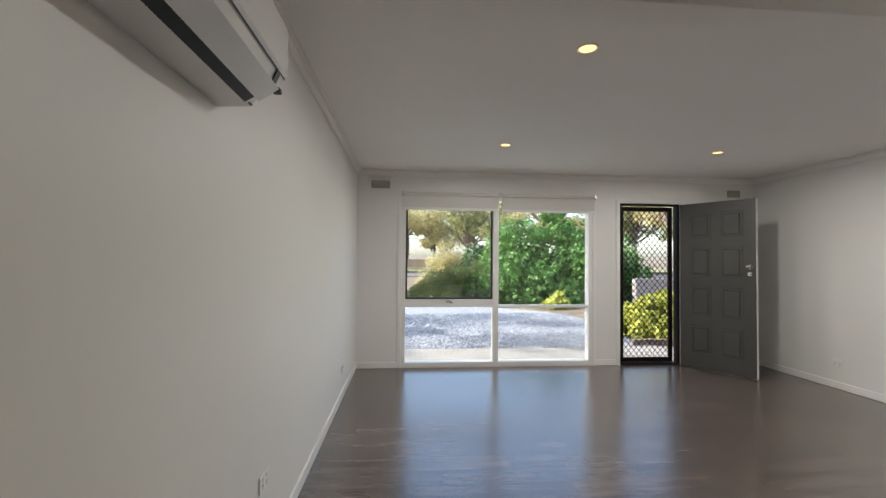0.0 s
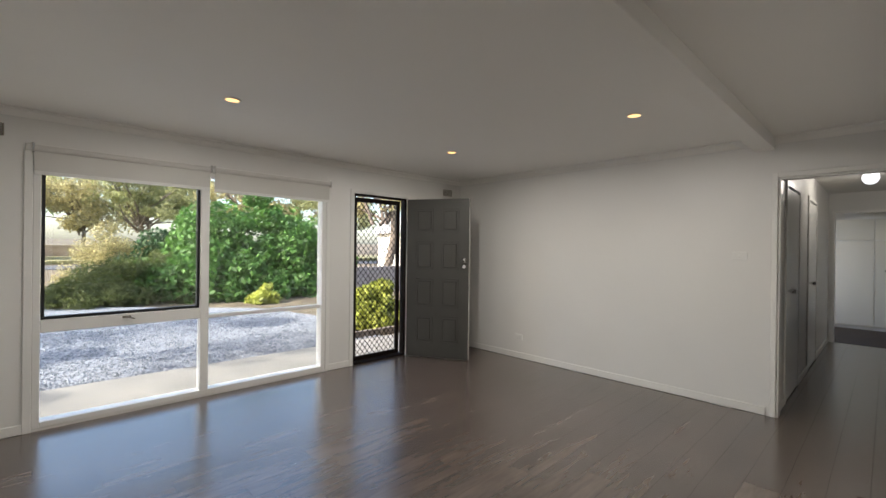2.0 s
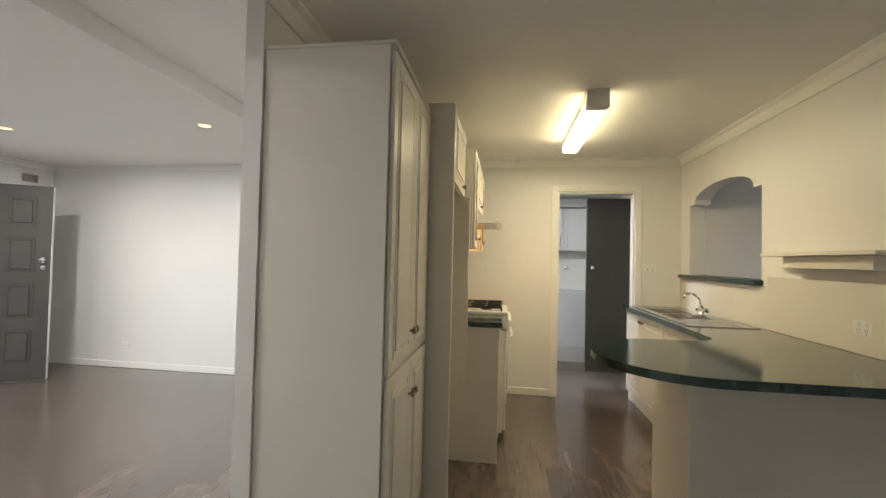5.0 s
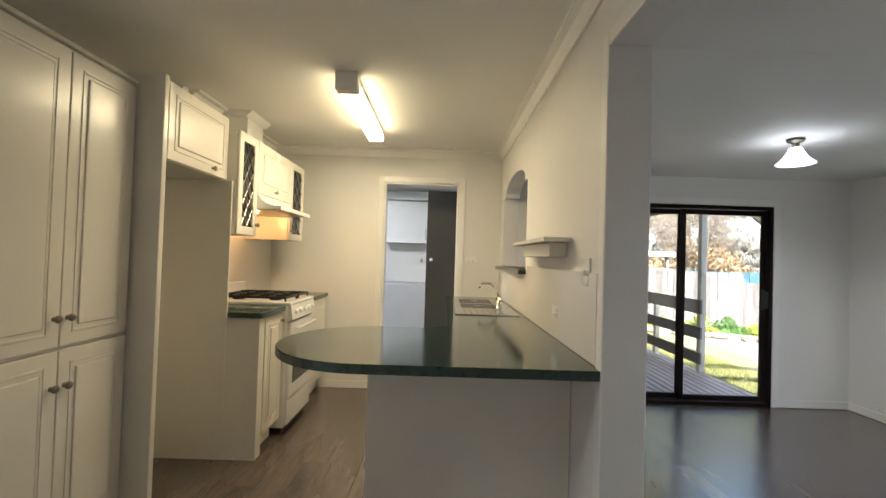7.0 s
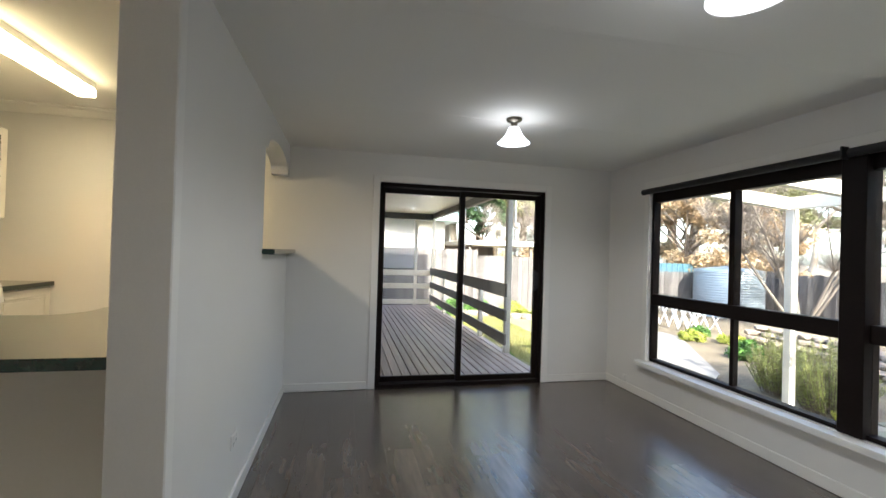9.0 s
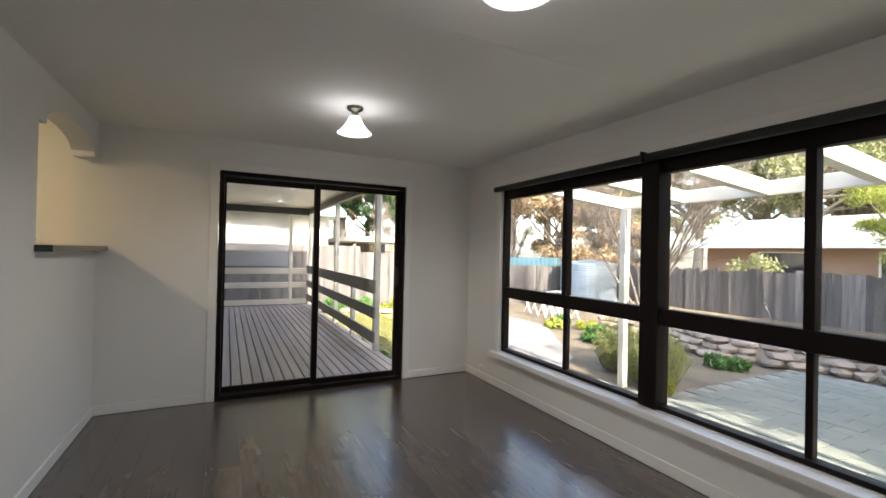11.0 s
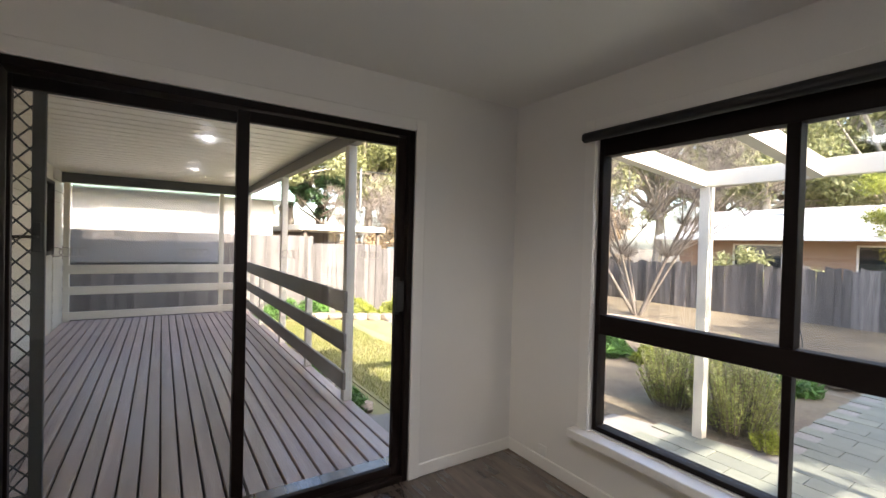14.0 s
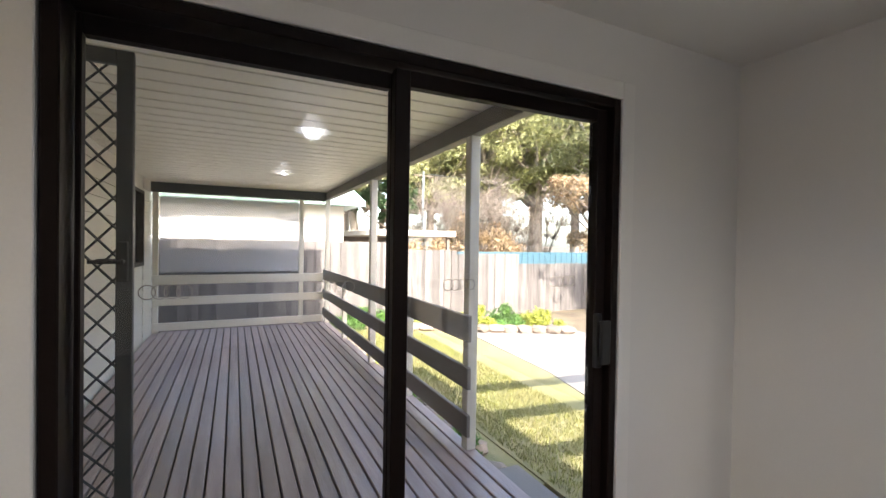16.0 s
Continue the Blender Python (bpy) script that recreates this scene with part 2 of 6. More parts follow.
# ---- mesh helpers ----
def box(bm, x0, y0, z0, x1, y1, z1, bevel=0.0, seg=1):
    x0, x1, y0, y1, z0, z1 = min(x0, x1), max(x0, x1), min(y0, y1), max(y0, y1), min(z0, z1), max(z0, z1)
    m = Matrix.Translation(((x0 + x1) / 2, (y0 + y1) / 2, (z0 + z1) / 2)) @ Matrix.Diagonal((x1 - x0, y1 - y0, z1 - z0, 1))
    g = bmesh.ops.create_cube(bm, size=1, matrix=m)
    if bevel > 0:
        edges = list({e for v in g["verts"] for e in v.link_edges})
        bmesh.ops.bevel(bm, geom=edges, offset=bevel, segments=seg, affect="EDGES", profile=0.5)
    return bm


def cyl(bm, a, b2, r0, r1=None, seg=12, caps=True):
    a, b2 = Vector(a), Vector(b2)
    d = b2 - a
    m = Matrix.Translation((a + b2) / 2) @ d.to_track_quat("Z", "Y").to_matrix().to_4x4()
    bmesh.ops.create_cone(bm, cap_ends=caps, segments=seg, radius1=r0, radius2=r0 if r1 is None else r1, depth=d.length, matrix=m)
    return bm


def lathe(bm, profile, seg=24, at=(0, 0, 0), m=None):
    rings = []
    for r, z in profile:
        rings.append([bm.verts.new((at[0] + r * math.cos(2 * math.pi * i / seg), at[1] + r * math.sin(2 * math.pi * i / seg), at[2] + z)) for i in range(seg)])
    for p, q in zip(rings, rings[1:]):
        for i in range(seg):
            bm.faces.new((p[i], p[(i + 1) % seg], q[(i + 1) % seg], q[i]))
    return bm


def prism(bm, pts, lo, hi, axis="z", tri=True):
    def place(p, h):
        return {"z": (p[0], p[1], h), "y": (p[0], h, p[1]), "x": (h, p[0], p[1])}[axis]
    a = [bm.verts.new(place(p, lo)) for p in pts]
    b2 = [bm.verts.new(place(p, hi)) for p in pts]
    n = len(pts)
    fa, fb = bm.faces.new(a), bm.faces.new(list(reversed(b2)))
    for i in range(n):
        bm.faces.new((a[i], b2[i], b2[(i + 1) % n], a[(i + 1) % n]))
    bm.normal_update()
    if tri:
        bmesh.ops.triangulate(bm, faces=[fa, fb])
    bmesh.ops.recalc_face_normals(bm, faces=bm.faces[:])
    return bm


def B():
    return bmesh.new()


def part(name, bm, material, parent=None, label="", smooth=False, m=None):
    if m is not None:
        bm.transform(m)
    me = bpy.data.meshes.new(name)
    bmesh.ops.recalc_face_normals(bm, faces=bm.faces[:])
    bm.to_mesh(me)
    bm.free()
    me.materials.append(material)
    if smooth:
        me.polygons.foreach_set("use_smooth", [True] * len(me.polygons))
    ob = new(name, me)
    if parent is not None:
        put_under(ob, parent)
    if label:
        tagged(ob, label)
    return ob


def put_under(ob, parent):
    ob.parent = parent
    if parent.parent is None:
        ob.matrix_parent_inverse = Matrix.Translation(-parent.location)
    return ob


def thing(name, at, label, category, group="", kind=""):
    e = new(name)
    e.location = at
    e.empty_display_size = 0.05
    return tagged(e, label, category, group, kind)


def struct(name, bm, material, label, category, smooth=False):
    return tagged(part(name, bm, material, smooth=smooth), label, category, kind="structure")


def cells(bm, axis, p0, p1, a0, a1, z0, z1, holes):
    """A wall slab between p0 and p1 on its thin axis, from a0 to a1 along, with rectangular holes (a0, a1, z0, z1)."""
    us = sorted({a0, a1, *[h[0] for h in holes], *[h[1] for h in holes]})
    us = [u for u in us if a0 <= u <= a1]
    for u0, u1 in zip(us, us[1:]):
        mid = (u0 + u1) / 2
        spans, z = [], z0
        for h in sorted([h for h in holes if h[0] < mid < h[1]], key=lambda q: q[2]):
            if h[2] > z:
                spans.append((z, h[2]))
            z = h[3]
        if z < z1:
            spans.append((z, z1))
        for s0, s1 in spans:
            if axis == "y":
                box(bm, u0, p0, s0, u1, p1, s1)
            else:
                box(bm, p0, u0, s0, p1, u1, s1)
    return bm


def ring_frame(bm, axis, p0, p1, a0, a1, z0, z1, w, bottom=True, bevel=0.003):
    def bx(u0, u1, s0, s1):
        if axis == "y":
            box(bm, u0, p0, s0, u1, p1, s1, bevel)
        else:
            box(bm, p0, u0, s0, p1, u1, s1, bevel)
    bx(a0, a0 + w, z0, z1), bx(a1 - w, a1, z0, z1)
    bx(a0 + w, a1 - w, z1 - w, z1)
    if bottom:
        bx(a0 + w, a1 - w, z0, z0 + w)
    return bm


def diamonds(bm, w, h, cw, ch, r):
    """Flat lattice of crossed wires in the x-z plane, from 0 to w and 0 to h."""
    s = ch / cw
    for sgn in (1, -1):
        k = -int(h / ch) - 2
        while True:
            u0 = k * cw
            if u0 > w + h / s + cw:
                break
            if sgn > 0:
                ua, ub = max(0, u0), min(w, u0 + h / s)
                za, zb = (ua - u0) * s, (ub - u0) * s
            else:
                ua, ub = max(0, u0 - h / s), min(w, u0)
                za, zb = (u0 - ua) * s, (u0 - ub) * s
            if ub - ua > 0.004:
                cyl(bm, (ua, sgn * r * 0.6, za), (ub, sgn * r * 0.6, zb), r, seg=4, caps=False)
            k += 1
    return bm


def mesh_object(name, verts, faces, material, parent=None, label="", smooth=False):
    me = bpy.data.meshes.new(name)
    me.from_pydata(verts, [], faces)
    me.materials.append(material)
    if smooth:
        me.polygons.foreach_set("use_smooth", [True] * len(me.polygons))
    ob = new(name, me)
    if parent is not None:
        put_under(ob, parent)
    if label:
        tagged(ob, label)
    return ob


def leaf_cloud(clumps, per, size, seed, slim=0.5, shell=0.55, flat=0.0):
    """Leaves as folded rhombs, scattered through ellipsoid clumps (x, y, z, rx, ry, rz), denser near the outside."""
    rng = np.random.default_rng(seed)
    V, F = [], []
    for (x, y, z, rx, ry, rz) in clumps:
        d = rng.normal(size=(per, 3))
        d /= np.linalg.norm(d, axis=1)[:, None]
        rad = shell + (1 - shell) * rng.random(per) ** 0.6
        rad *= 1 + 0.18 * np.sin(5 * d[:, 0] + x) * np.cos(4 * d[:, 2] + y)
        c = np.array([x, y, z]) + d * rad[:, None] * np.array([rx, ry, rz])
        n = d * 0.6 + rng.normal(size=(per, 3)) * 0.7
        n[:, 2] += 0.35 + flat
        n /= np.linalg.norm(n, axis=1)[:, None]
        t = np.cross(n, rng.normal(size=(per, 3)))
        t /= np.linalg.norm(t, axis=1)[:, None] + 1e-9
        b2 = np.cross(n, t)
        s = size * (0.6 + 0.8 * rng.random(per))[:, None]
        quad = np.stack([c - t * s, c + b2 * s * slim + n * s * 0.12, c + t * s, c - b2 * s * slim + n * s * 0.12], axis=1)
        V.append(quad.reshape(-1, 3))
    V = np.concatenate(V)
    k = len(V) // 4
    F = np.arange(k * 4).reshape(-1, 4)
    return V.tolist(), F.tolist()


def limb(bm, a, b2, r0, r1, seg=7, bend=0.1, steps=4, seed=0):
    rng = random.Random(seed)
    a, b2 = Vector(a), Vector(b2)
    off = Vector((rng.uniform(-1, 1), rng.uniform(-1, 1), 0)) * bend * (b2 - a).length
    prev, pts = None, []
    for i in range(steps + 1):
        t = i / steps
        c = a.lerp(b2, t) + off * math.sin(math.pi * t)
        r = r0 + (r1 - r0) * t
        pts.append(c)
        up = (b2 - a).normalized()
        q = up.to_track_quat("Z", "Y")
        ring = [bm.verts.new(c + q @ Vector((r * math.cos(2 * math.pi * k / seg), r * math.sin(2 * math.pi * k / seg), 0))) for k in range(seg)]
        if prev:
            for k in range(seg):
                bm.faces.new((prev[k], prev[(k + 1) % seg], ring[(k + 1) % seg], ring[k]))
        prev = ring
    return pts


# ---- structure: ground and floors ----
LH, KH, DH = 2.40, 2.42, 2.20
KE, DE, RE = 5.10, 4.90, 5.13
KDK, KDD, DS = -7.255, -7.39, -10.62
BACK = -0.43
FRONT = -0.15


def ground_height(x, y):
    front, back = -0.16, BACK - 0.03
    t = min(1, max(0, (y + 9.5) / 8))
    z = back + (front - back) * t
    if y < -17:
        z += 0.10 * min(1, (-17 - y) / 4)
    if y > 16:
        z += 0.012 * (y - 16)
    return z


def build_ground():
    xs = [-600, -200, -60, -30] + [-20 + 2 * i for i in range(26)] + [45, 80, 250, 600]
    ys = [-600, -200, -80, -45] + [-34 + 1.5 * i for i in range(48)] + [50, 90, 250, 600]
    verts = [(x, y, ground_height(x, y) + (0.02 * math.sin(x * 0.9) * math.cos(y * 0.7) if abs(x) < 45 and abs(y) < 45 and (y > 8 or y < -18) else 0)) for y in ys for x in xs]
    n = len(xs)
    faces = [(j * n + i, j * n + i + 1, (j + 1) * n + i + 1, (j + 1) * n + i) for j in range(len(ys) - 1) for i in range(n - 1)]
    return tagged(mesh_object("ground", verts, faces, GROUNDM, smooth=True), "dry brown earth with leaf litter around the house", "ground", kind="structure")


build_ground()

bm = B()
box(bm, -0.1, 0.02, -0.30, RE + 0.1, -4.6, -0.008)
box(bm, -0.1, -4.6, -0.30, KE + 0.1, -10.7, -0.008)
floor = struct("floor", bm, SUBFLOOR, "dark grey-brown vinyl plank floor through living, kitchen and dining rooms", "floor")
bm = B()
box(bm, RE + 0.1, -3.70, -0.30, 9.72, -4.70, -0.008)
floor_hall = struct("floor_hall", bm, SUBFLOOR, "dark grey-brown vinyl plank floor of the hallway", "floor")
bm = B()
box(bm, 9.72, -3.2, -0.30, 12.0, -5.2, 0.0)
struct("floor_bedroom", bm, CARPET, "dark brown carpet beyond the hallway", "floor")
bm = B()
box(bm, 6.28, -4.7, -0.30, 8.0, -7.3, 0.10)
struct("floor_laundry", bm, mat("grey_vinyl_sheet", (0.20, 0.19, 0.18), 0.4, var=0.15), "grey sheet floor of the laundry", "floor")

bm = B()
box(bm, KE + 0.1, -4.7, -0.30, 6.28, -7.3, -0.002)
struct("floor_back_entry", bm, FLOORM, "grey-brown vinyl floor of the back entry", "floor")

# ---- structure: walls ----
bm = B()
cells(bm, "y", 0.0, 0.12, -0.12, RE + 0.12, -0.3, 2.6, [(0.54, 2.95, 0.02, 2.10), (3.31, 4.12, 0.0, 2.06)])
struct("wall_north", bm, PAINT, "white painted front wall around window and entry door", "wall")
bm = B()
box(bm, -0.12, 0.0, -0.3, 0.0, -10.74, 2.6)
struct("wall_west", bm, PAINT, "plain white painted side wall", "wall")
bm = B()
cells(bm, "x", RE, RE + 0.10, -4.70, 0.0, -0.3, 2.6, [(-4.54, -3.77, -0.05, 2.05)])
struct("wall_east_living", bm, PAINT, "white painted living room wall with a hallway opening", "wall")
bm = B()
box(bm, 2.10, -4.525, -0.3, 3.76, -4.60, 2.6)
box(bm, 3.66, -4.60, -0.3, 3.76, -4.70, 2.6)
box(bm, 3.66, -4.70, -0.3, RE + 0.10, -4.77, 2.6)
box(bm, RE + 0.10, -4.60, -0.3, 9.72, -4.70, 2.6)
struct("wall_hall_south", bm, PAINT, "white painted wall stepped back beside the hallway door", "wall")
bm = B()
cells(bm, "y", -3.76, -3.66, RE + 0.10, 9.72, -0.3, 2.6, [(5.62, 6.40, 0.0, 2.04), (7.2, 7.98, 0.0, 2.04)])
struct("wall_hall_north", bm, PAINT, "white hallway wall with two doorways", "wall")
bm = B()
box(bm, 5.24, -1.2, -0.3, 9.72, -1.3, 2.6)
box(bm, 9.6, -1.3, -0.3, 9.72, -3.66, 2.6)
struct("wall_side_rooms", bm, PAINT, "white back wall of the rooms off the hallway", "wall")
bm = B()
cells(bm, "x", 9.72, 9.82, -4.7, -3.66, -0.3, 2.6, [(-4.60, -3.84, -0.05, 2.04)])
box(bm, 11.9, -3.1, -0.3, 12.0, -5.3, 2.6)
# unseen opening added to let daylight onto the wardrobe
cells(bm, "y", -3.2, -3.1, 9.82, 12.0, -0.3, 2.6, [(10.0, 11.6, 0.3, 2.2)])
box(bm, 9.82, -5.2, -0.3, 12.0, -5.3, 2.6)
struct("wall_hall_end", bm, PAINT, "white wall and room at the end of the hallway", "wall")
bm = B()
cells(bm, "x", KE, KE + 0.10, KDK, -4.775, -0.3, 2.7, [(-6.82, -6.065, -0.05, 2.09)])
struct("wall_east_kitchen", bm, PAINT, "white painted kitchen wall with the laundry doorway", "wall")
bm = B()
box(bm, 3.549, -4.773, 0.0, KE, -4.93, 2.7)
struct("wall_north_kitchen", bm, PAINT, "white painted wall behind the kitchen cabinets", "wall")

# wall with the arched hatch
HX0, HX1, HZ0, HZS, HZT = 3.77, 4.91, 1.275, 1.925, 2.06
bm = B()
cells(bm, "y", KDK, KDD, 0.0, 5.3, -0.3, 2.7, [(0.06, 2.30, -0.3, 2.17), (HX0, HX1, HZ0, 2.25)])
pts = [(HX0, 2.25), (HX0, HZS), (HX0 + 0.10, HZS)]
mid, half = (HX0 + HX1) / 2, (HX1 - HX0) / 2 - 0.10
for i in range(1, 16):
    a = math.pi * i / 16
    pts.append((mid - half * math.cos(a), HZS + (HZT - HZS) * math.sin(a) ** 0.8))
pts += [(HX1 - 0.10, HZS), (HX1, HZS), (HX1, 2.25)]
prism(bm, pts, KDK, KDD, "y")
struct("wall_south_kitchen", bm, PAINT, "white wall with an arched serving hatch and wide opening", "wall")
bm = B()
cells(bm, "x", DE, DE + 0.12, -10.74, KDD, -0.3, 2.6, [(-9.87, -8.20, 0.0, 1.93)])
struct("wall_east_dining", bm, PAINT, "white dining room wall around the sliding door", "wall")
bm = B()
cells(bm, "y", DS, DS - 0.12, 0.0, DE + 0.12, -0.45, 2.6, [(0.92, 4.30, 0.34, 1.92)])
struct("wall_south_dining", bm, PAINT, "white dining room wall around the wide window", "wall")
bm = B()
cells(bm, "y", -7.42, -7.30, DE + 0.12, 11.6, -0.45, 2.7, [(9.75, 10.85, 1.02, 2.04)])
for i in range(15):
    z = -0.15 + i * 0.16
    prism(bm, [(-7.42, z), (-7.437, z), (-7.425, z + 0.15), (-7.42, z + 0.15)], DE + 0.125, 9.70, "x")
    prism(bm, [(-7.42, z), (-7.437, z), (-7.425, z + 0.15), (-7.42, z + 0.15)], 10.90, 11.6, "x")
struct("wall_deck_side", bm, CREAM, "cream weatherboard house wall along the deck", "wall")
bm = B()
box(bm, 7.9, -4.6, -0.3, 8.0, -7.3, 2.7)
box(bm, KE + 0.1, -4.60, -0.3, 8.0, -4.70, 2.7)
struct("wall_laundry", bm, PAINT, "white laundry walls", "wall")

# ---- ceilings ----
bm = B()
box(bm, -0.12, 0.12, LH, RE + 0.12, -4.60, LH + 0.1)
box(bm, 3.66, -4.60, LH, RE + 0.12, -4.77, LH + 0.1)
box(bm, -0.12, -4.60, LH, 2.05, KDK, LH + 0.1)
struct("ceiling_living", bm, CEIL, "plain white living room ceiling", "ceiling")
bm = B()
box(bm, 2.05, -4.60, KH, KE + 0.1, KDK, KH + 0.1)
box(bm, 2.05, -4.60, LH, 2.06, KDK, KH)
struct("ceiling_kitchen", bm, CEIL, "white kitchen ceiling", "ceiling")
bm = B()
box(bm, 0.0, KDD, DH, DE + 0.12, DS - 0.12, DH + 0.1)
for sx in (1.25, 2.45, 3.65):
    prism(bm, [(sx - 0.02, DH), (sx + 0.02, DH), (sx + 0.012, DH - 0.0012), (sx - 0.012, DH - 0.0012)], KDD, DS, "y")
struct("ceiling_dining", bm, CEIL, "white sheeted dining ceiling with faint joint strips", "ceiling")
bm = B()
box(bm, RE + 0.10, -3.66, 2.36, 9.72, -4.70, 2.46)
box(bm, 9.72, -3.1, 2.36, 12.0, -5.3, 2.46)
box(bm, RE + 0.1, -1.2, 2.36, 9.72, -3.66, 2.46)
struct("ceiling_hall", bm, CEIL, "white hallway ceiling", "ceiling")
bm = B()
box(bm, KE + 0.10, -4.6, 2.42, 8.0, -7.3, 2.52)
struct("ceiling_laundry", bm, CEIL, "white laundry ceiling", "ceiling")
bm = B()
box(bm, 0.0, -3.60, 2.295, RE, -3.745, LH, 0.004)
struct("ceiling_beam", bm, CEIL, "white boxed beam across the living room ceiling", "beam")
bm = B()
box(bm, -0.7, 0.7, 2.62, KE + 0.8, -10.0, 2.72)
box(bm, KE + 0.8, 0.7, 2.74, 9.9, -7.44, 2.80)
# roof left open north of here so sky light reaches the added opening
box(bm, 9.9, -3.0, 2.74, 12.6, -7.44, 2.80)
box(bm, -0.7, -10.0, 2.62, DE + 0.3, -10.95, 2.70)
struct("roof", bm, WHITEROOF, "low metal house roof above the rooms", "roof")


# ---- cornices, skirtings, architraves ----
def cornice(name, a, b2, z, inward, size=0.075):
    a, b2, n = Vector((*a, 0)), Vector((*b2, 0)), Vector((*inward, 0))
    bm = B()
    prof = [(0.0, 0.0), (0.0, -size), (0.012, -size), (0.022, -size * 0.72), (size * 0.55, -size * 0.28), (size * 0.95, -0.014), (size, -0.012), (size, 0.0)]
    va = [bm.verts.new(a + n * (u + 0.001) + Vector((0, 0, z + w - 0.001))) for u, w in prof]
    vb = [bm.verts.new(b2 + n * (u + 0.001) + Vector((0, 0, z + w - 0.001))) for u, w in prof]
    for i in range(len(prof)):
        j = (i + 1) % len(prof)
        bm.faces.new((va[i], va[j], vb[j], vb[i]))
    bm.faces.new(va), bm.faces.new(list(reversed(vb)))
    return struct(name, bm, CEIL, "white coved plaster cornice", "cornice")


cornice("cornice_1", (0, 0), (RE, 0), LH, (0, -1), 0.06)
cornice("cornice_2", (0, 0), (0, -7.3), LH, (1, 0), 0.05)
cornice("cornice_3", (RE, 0), (RE, -3.6), LH, (-1, 0), 0.06)
cornice("cornice_4", (RE, -3.745), (RE, -4.70), LH, (-1, 0), 0.06)
cornice("cornice_5", (2.10, -4.60), (3.61, -4.60), KH, (0, -1))
cornice("cornice_6", (3.615, -4.93), (KE, -4.93), KH, (0, -1))
cornice("cornice_7", (KE, -4.93), (KE, KDK), KH, (-1, 0))
cornice("cornice_8", (2.06, KDK), (KE, KDK), KH, (0, 1))


def skirting(name, x0, y0, x1, y1, h=0.075):
    bm = B()
    box(bm, x0, y0, 0.001, x1, y1, h, 0.004)
    return struct(name, bm, TRIM, "white painted timber skirting board", "skirting")


T = 0.014
skirting("skirting_1", 0.0, -0.0, T, -7.3)
skirting("skirting_2", T, -T, 0.50, 0)
skirting("skirting_3", 2.99, -T, 3.26, 0)
skirting("skirting_4", 4.20, -T, RE - T, 0)
skirting("skirting_5", RE - T, -T, RE, -3.70)
skirting("skirting_6", 2.10, -4.525, 3.76, -4.525 + T)
skirting("skirting_15", 5.24, -4.60, 9.70, -4.60 + T)
skirting("skirting_7", RE + 0.11, -3.76 - T, 5.57, -3.76)
skirting("skirting_8", 6.45, -3.76 - T, 7.15, -3.76)
skirting("skirting_9", 8.03, -3.76 - T, 9.72, -3.76)
skirting("skirting_10", KE - T, -5.53, KE, -6.0)
skirting("skirting_11", 2.36, KDD - T, DE, KDD)
skirting("skirting_12", DE - T, KDD - T, DE, -8.12)
skirting("skirting_13", DE - T, -9.93, DE, DS)
skirting("skirting_14", 0.0, DS, DE - T, DS + T)


def architrave(name, axis, face, out, a0, a1, z1, w=0.06, t=0.016, mt=None):
    bm = B()
    ring_frame(bm, axis, face, face + out * t, a0 - w, a1 + w, 0.0, z1 + w, w, bottom=False)
    return struct(name, bm, mt or TRIM, "white painted timber architrave", "architrave")


architrave("architrave_1", "y", 0.0, -1, 3.31, 4.12, 2.06, 0.05)
architrave("architrave_2", "x", RE, -1, -4.54, -3.77, 2.05, 0.04)
architrave("architrave_3", "x", KE, -1, -6.82, -6.065, 2.09, 0.062)
architrave("architrave_4", "x", DE, -1, -9.87, -8.20, 1.93, 0.065)
architrave("architrave_5", "y", -3.76, -1, 5.62, 6.40, 2.04, 0.05)
architrave("architrave_6", "y", -3.76, -1, 7.2, 7.98, 2.04, 0.05)
architrave("architrave_7", "x", 9.72, -1, -4.60, -3.84, 2.04, 0.035)
bm = B()
box(bm, 2.285, KDK + 0.012, 0, 2.345, KDD - 0.016, 2.18, 0.004)
box(bm, 0.0, KDK + 0.012, 2.125, 2.285, KDD - 0.016, 2.18, 0.004)
struct("opening_lining", bm, TRIM, "white timber lining of the wide opening", "door lining")
bm = B()
ring_frame(bm, "x", RE + 0.002, RE + 0.10, -4.54, -3.77, 0.0, 2.05, 0.018, bottom=False)
struct("hall_lining", bm, TRIM, "white timber lining of the hallway opening", "door lining")
bm = B()
ring_frame(bm, "x", KE + 0.002, KE + 0.10, -6.82, -6.065, 0.0, 2.09, 0.018, bottom=False)
struct("laundry_lining", bm, TRIM, "white timber lining of the laundry doorway", "door lining")


# ---- front window, blinds, entry door ----
def pane(name, parent, x0, y0, z0, x1, y1, z1):
    bm = B()
    box(bm, x0, y0, z0, x1, y1, z1)
    ob = part(name, bm, GLASS, parent)
    ob.visible_shadow = False
    return ob


w1 = thing("window_1", (1.74, 0.05, 0.02), "floor-length white timber window with a dark-framed opening sash", "window", kind="structure")
bm = B()
ring_frame(bm, "y", -0.006, 0.11, 0.545, 2.945, 0.02, 2.10, 0.045)
part("window_frame", bm, TRIM, w1)
bm = B()
box(bm, 1.675, -0.002, 0.065, 1.745, 0.10, 2.055, 0.003)
part("mullion", bm, TRIM, w1)
bm = B()
box(bm, 0.59, 0.0, 0.735, 1.675, 0.10, 0.83, 0.004)
part("transom", bm, TRIM, w1)
bm = B()
box(bm, 1.745, 0.02, 0.725, 2.90, 0.09, 0.76, 0.004)
part("transom", bm, TRIM, w1)
sash = B()
ring_frame(sash, "y", 0.03, 0.075, 0.592, 1.673, 0.832, 2.05, 0.022)
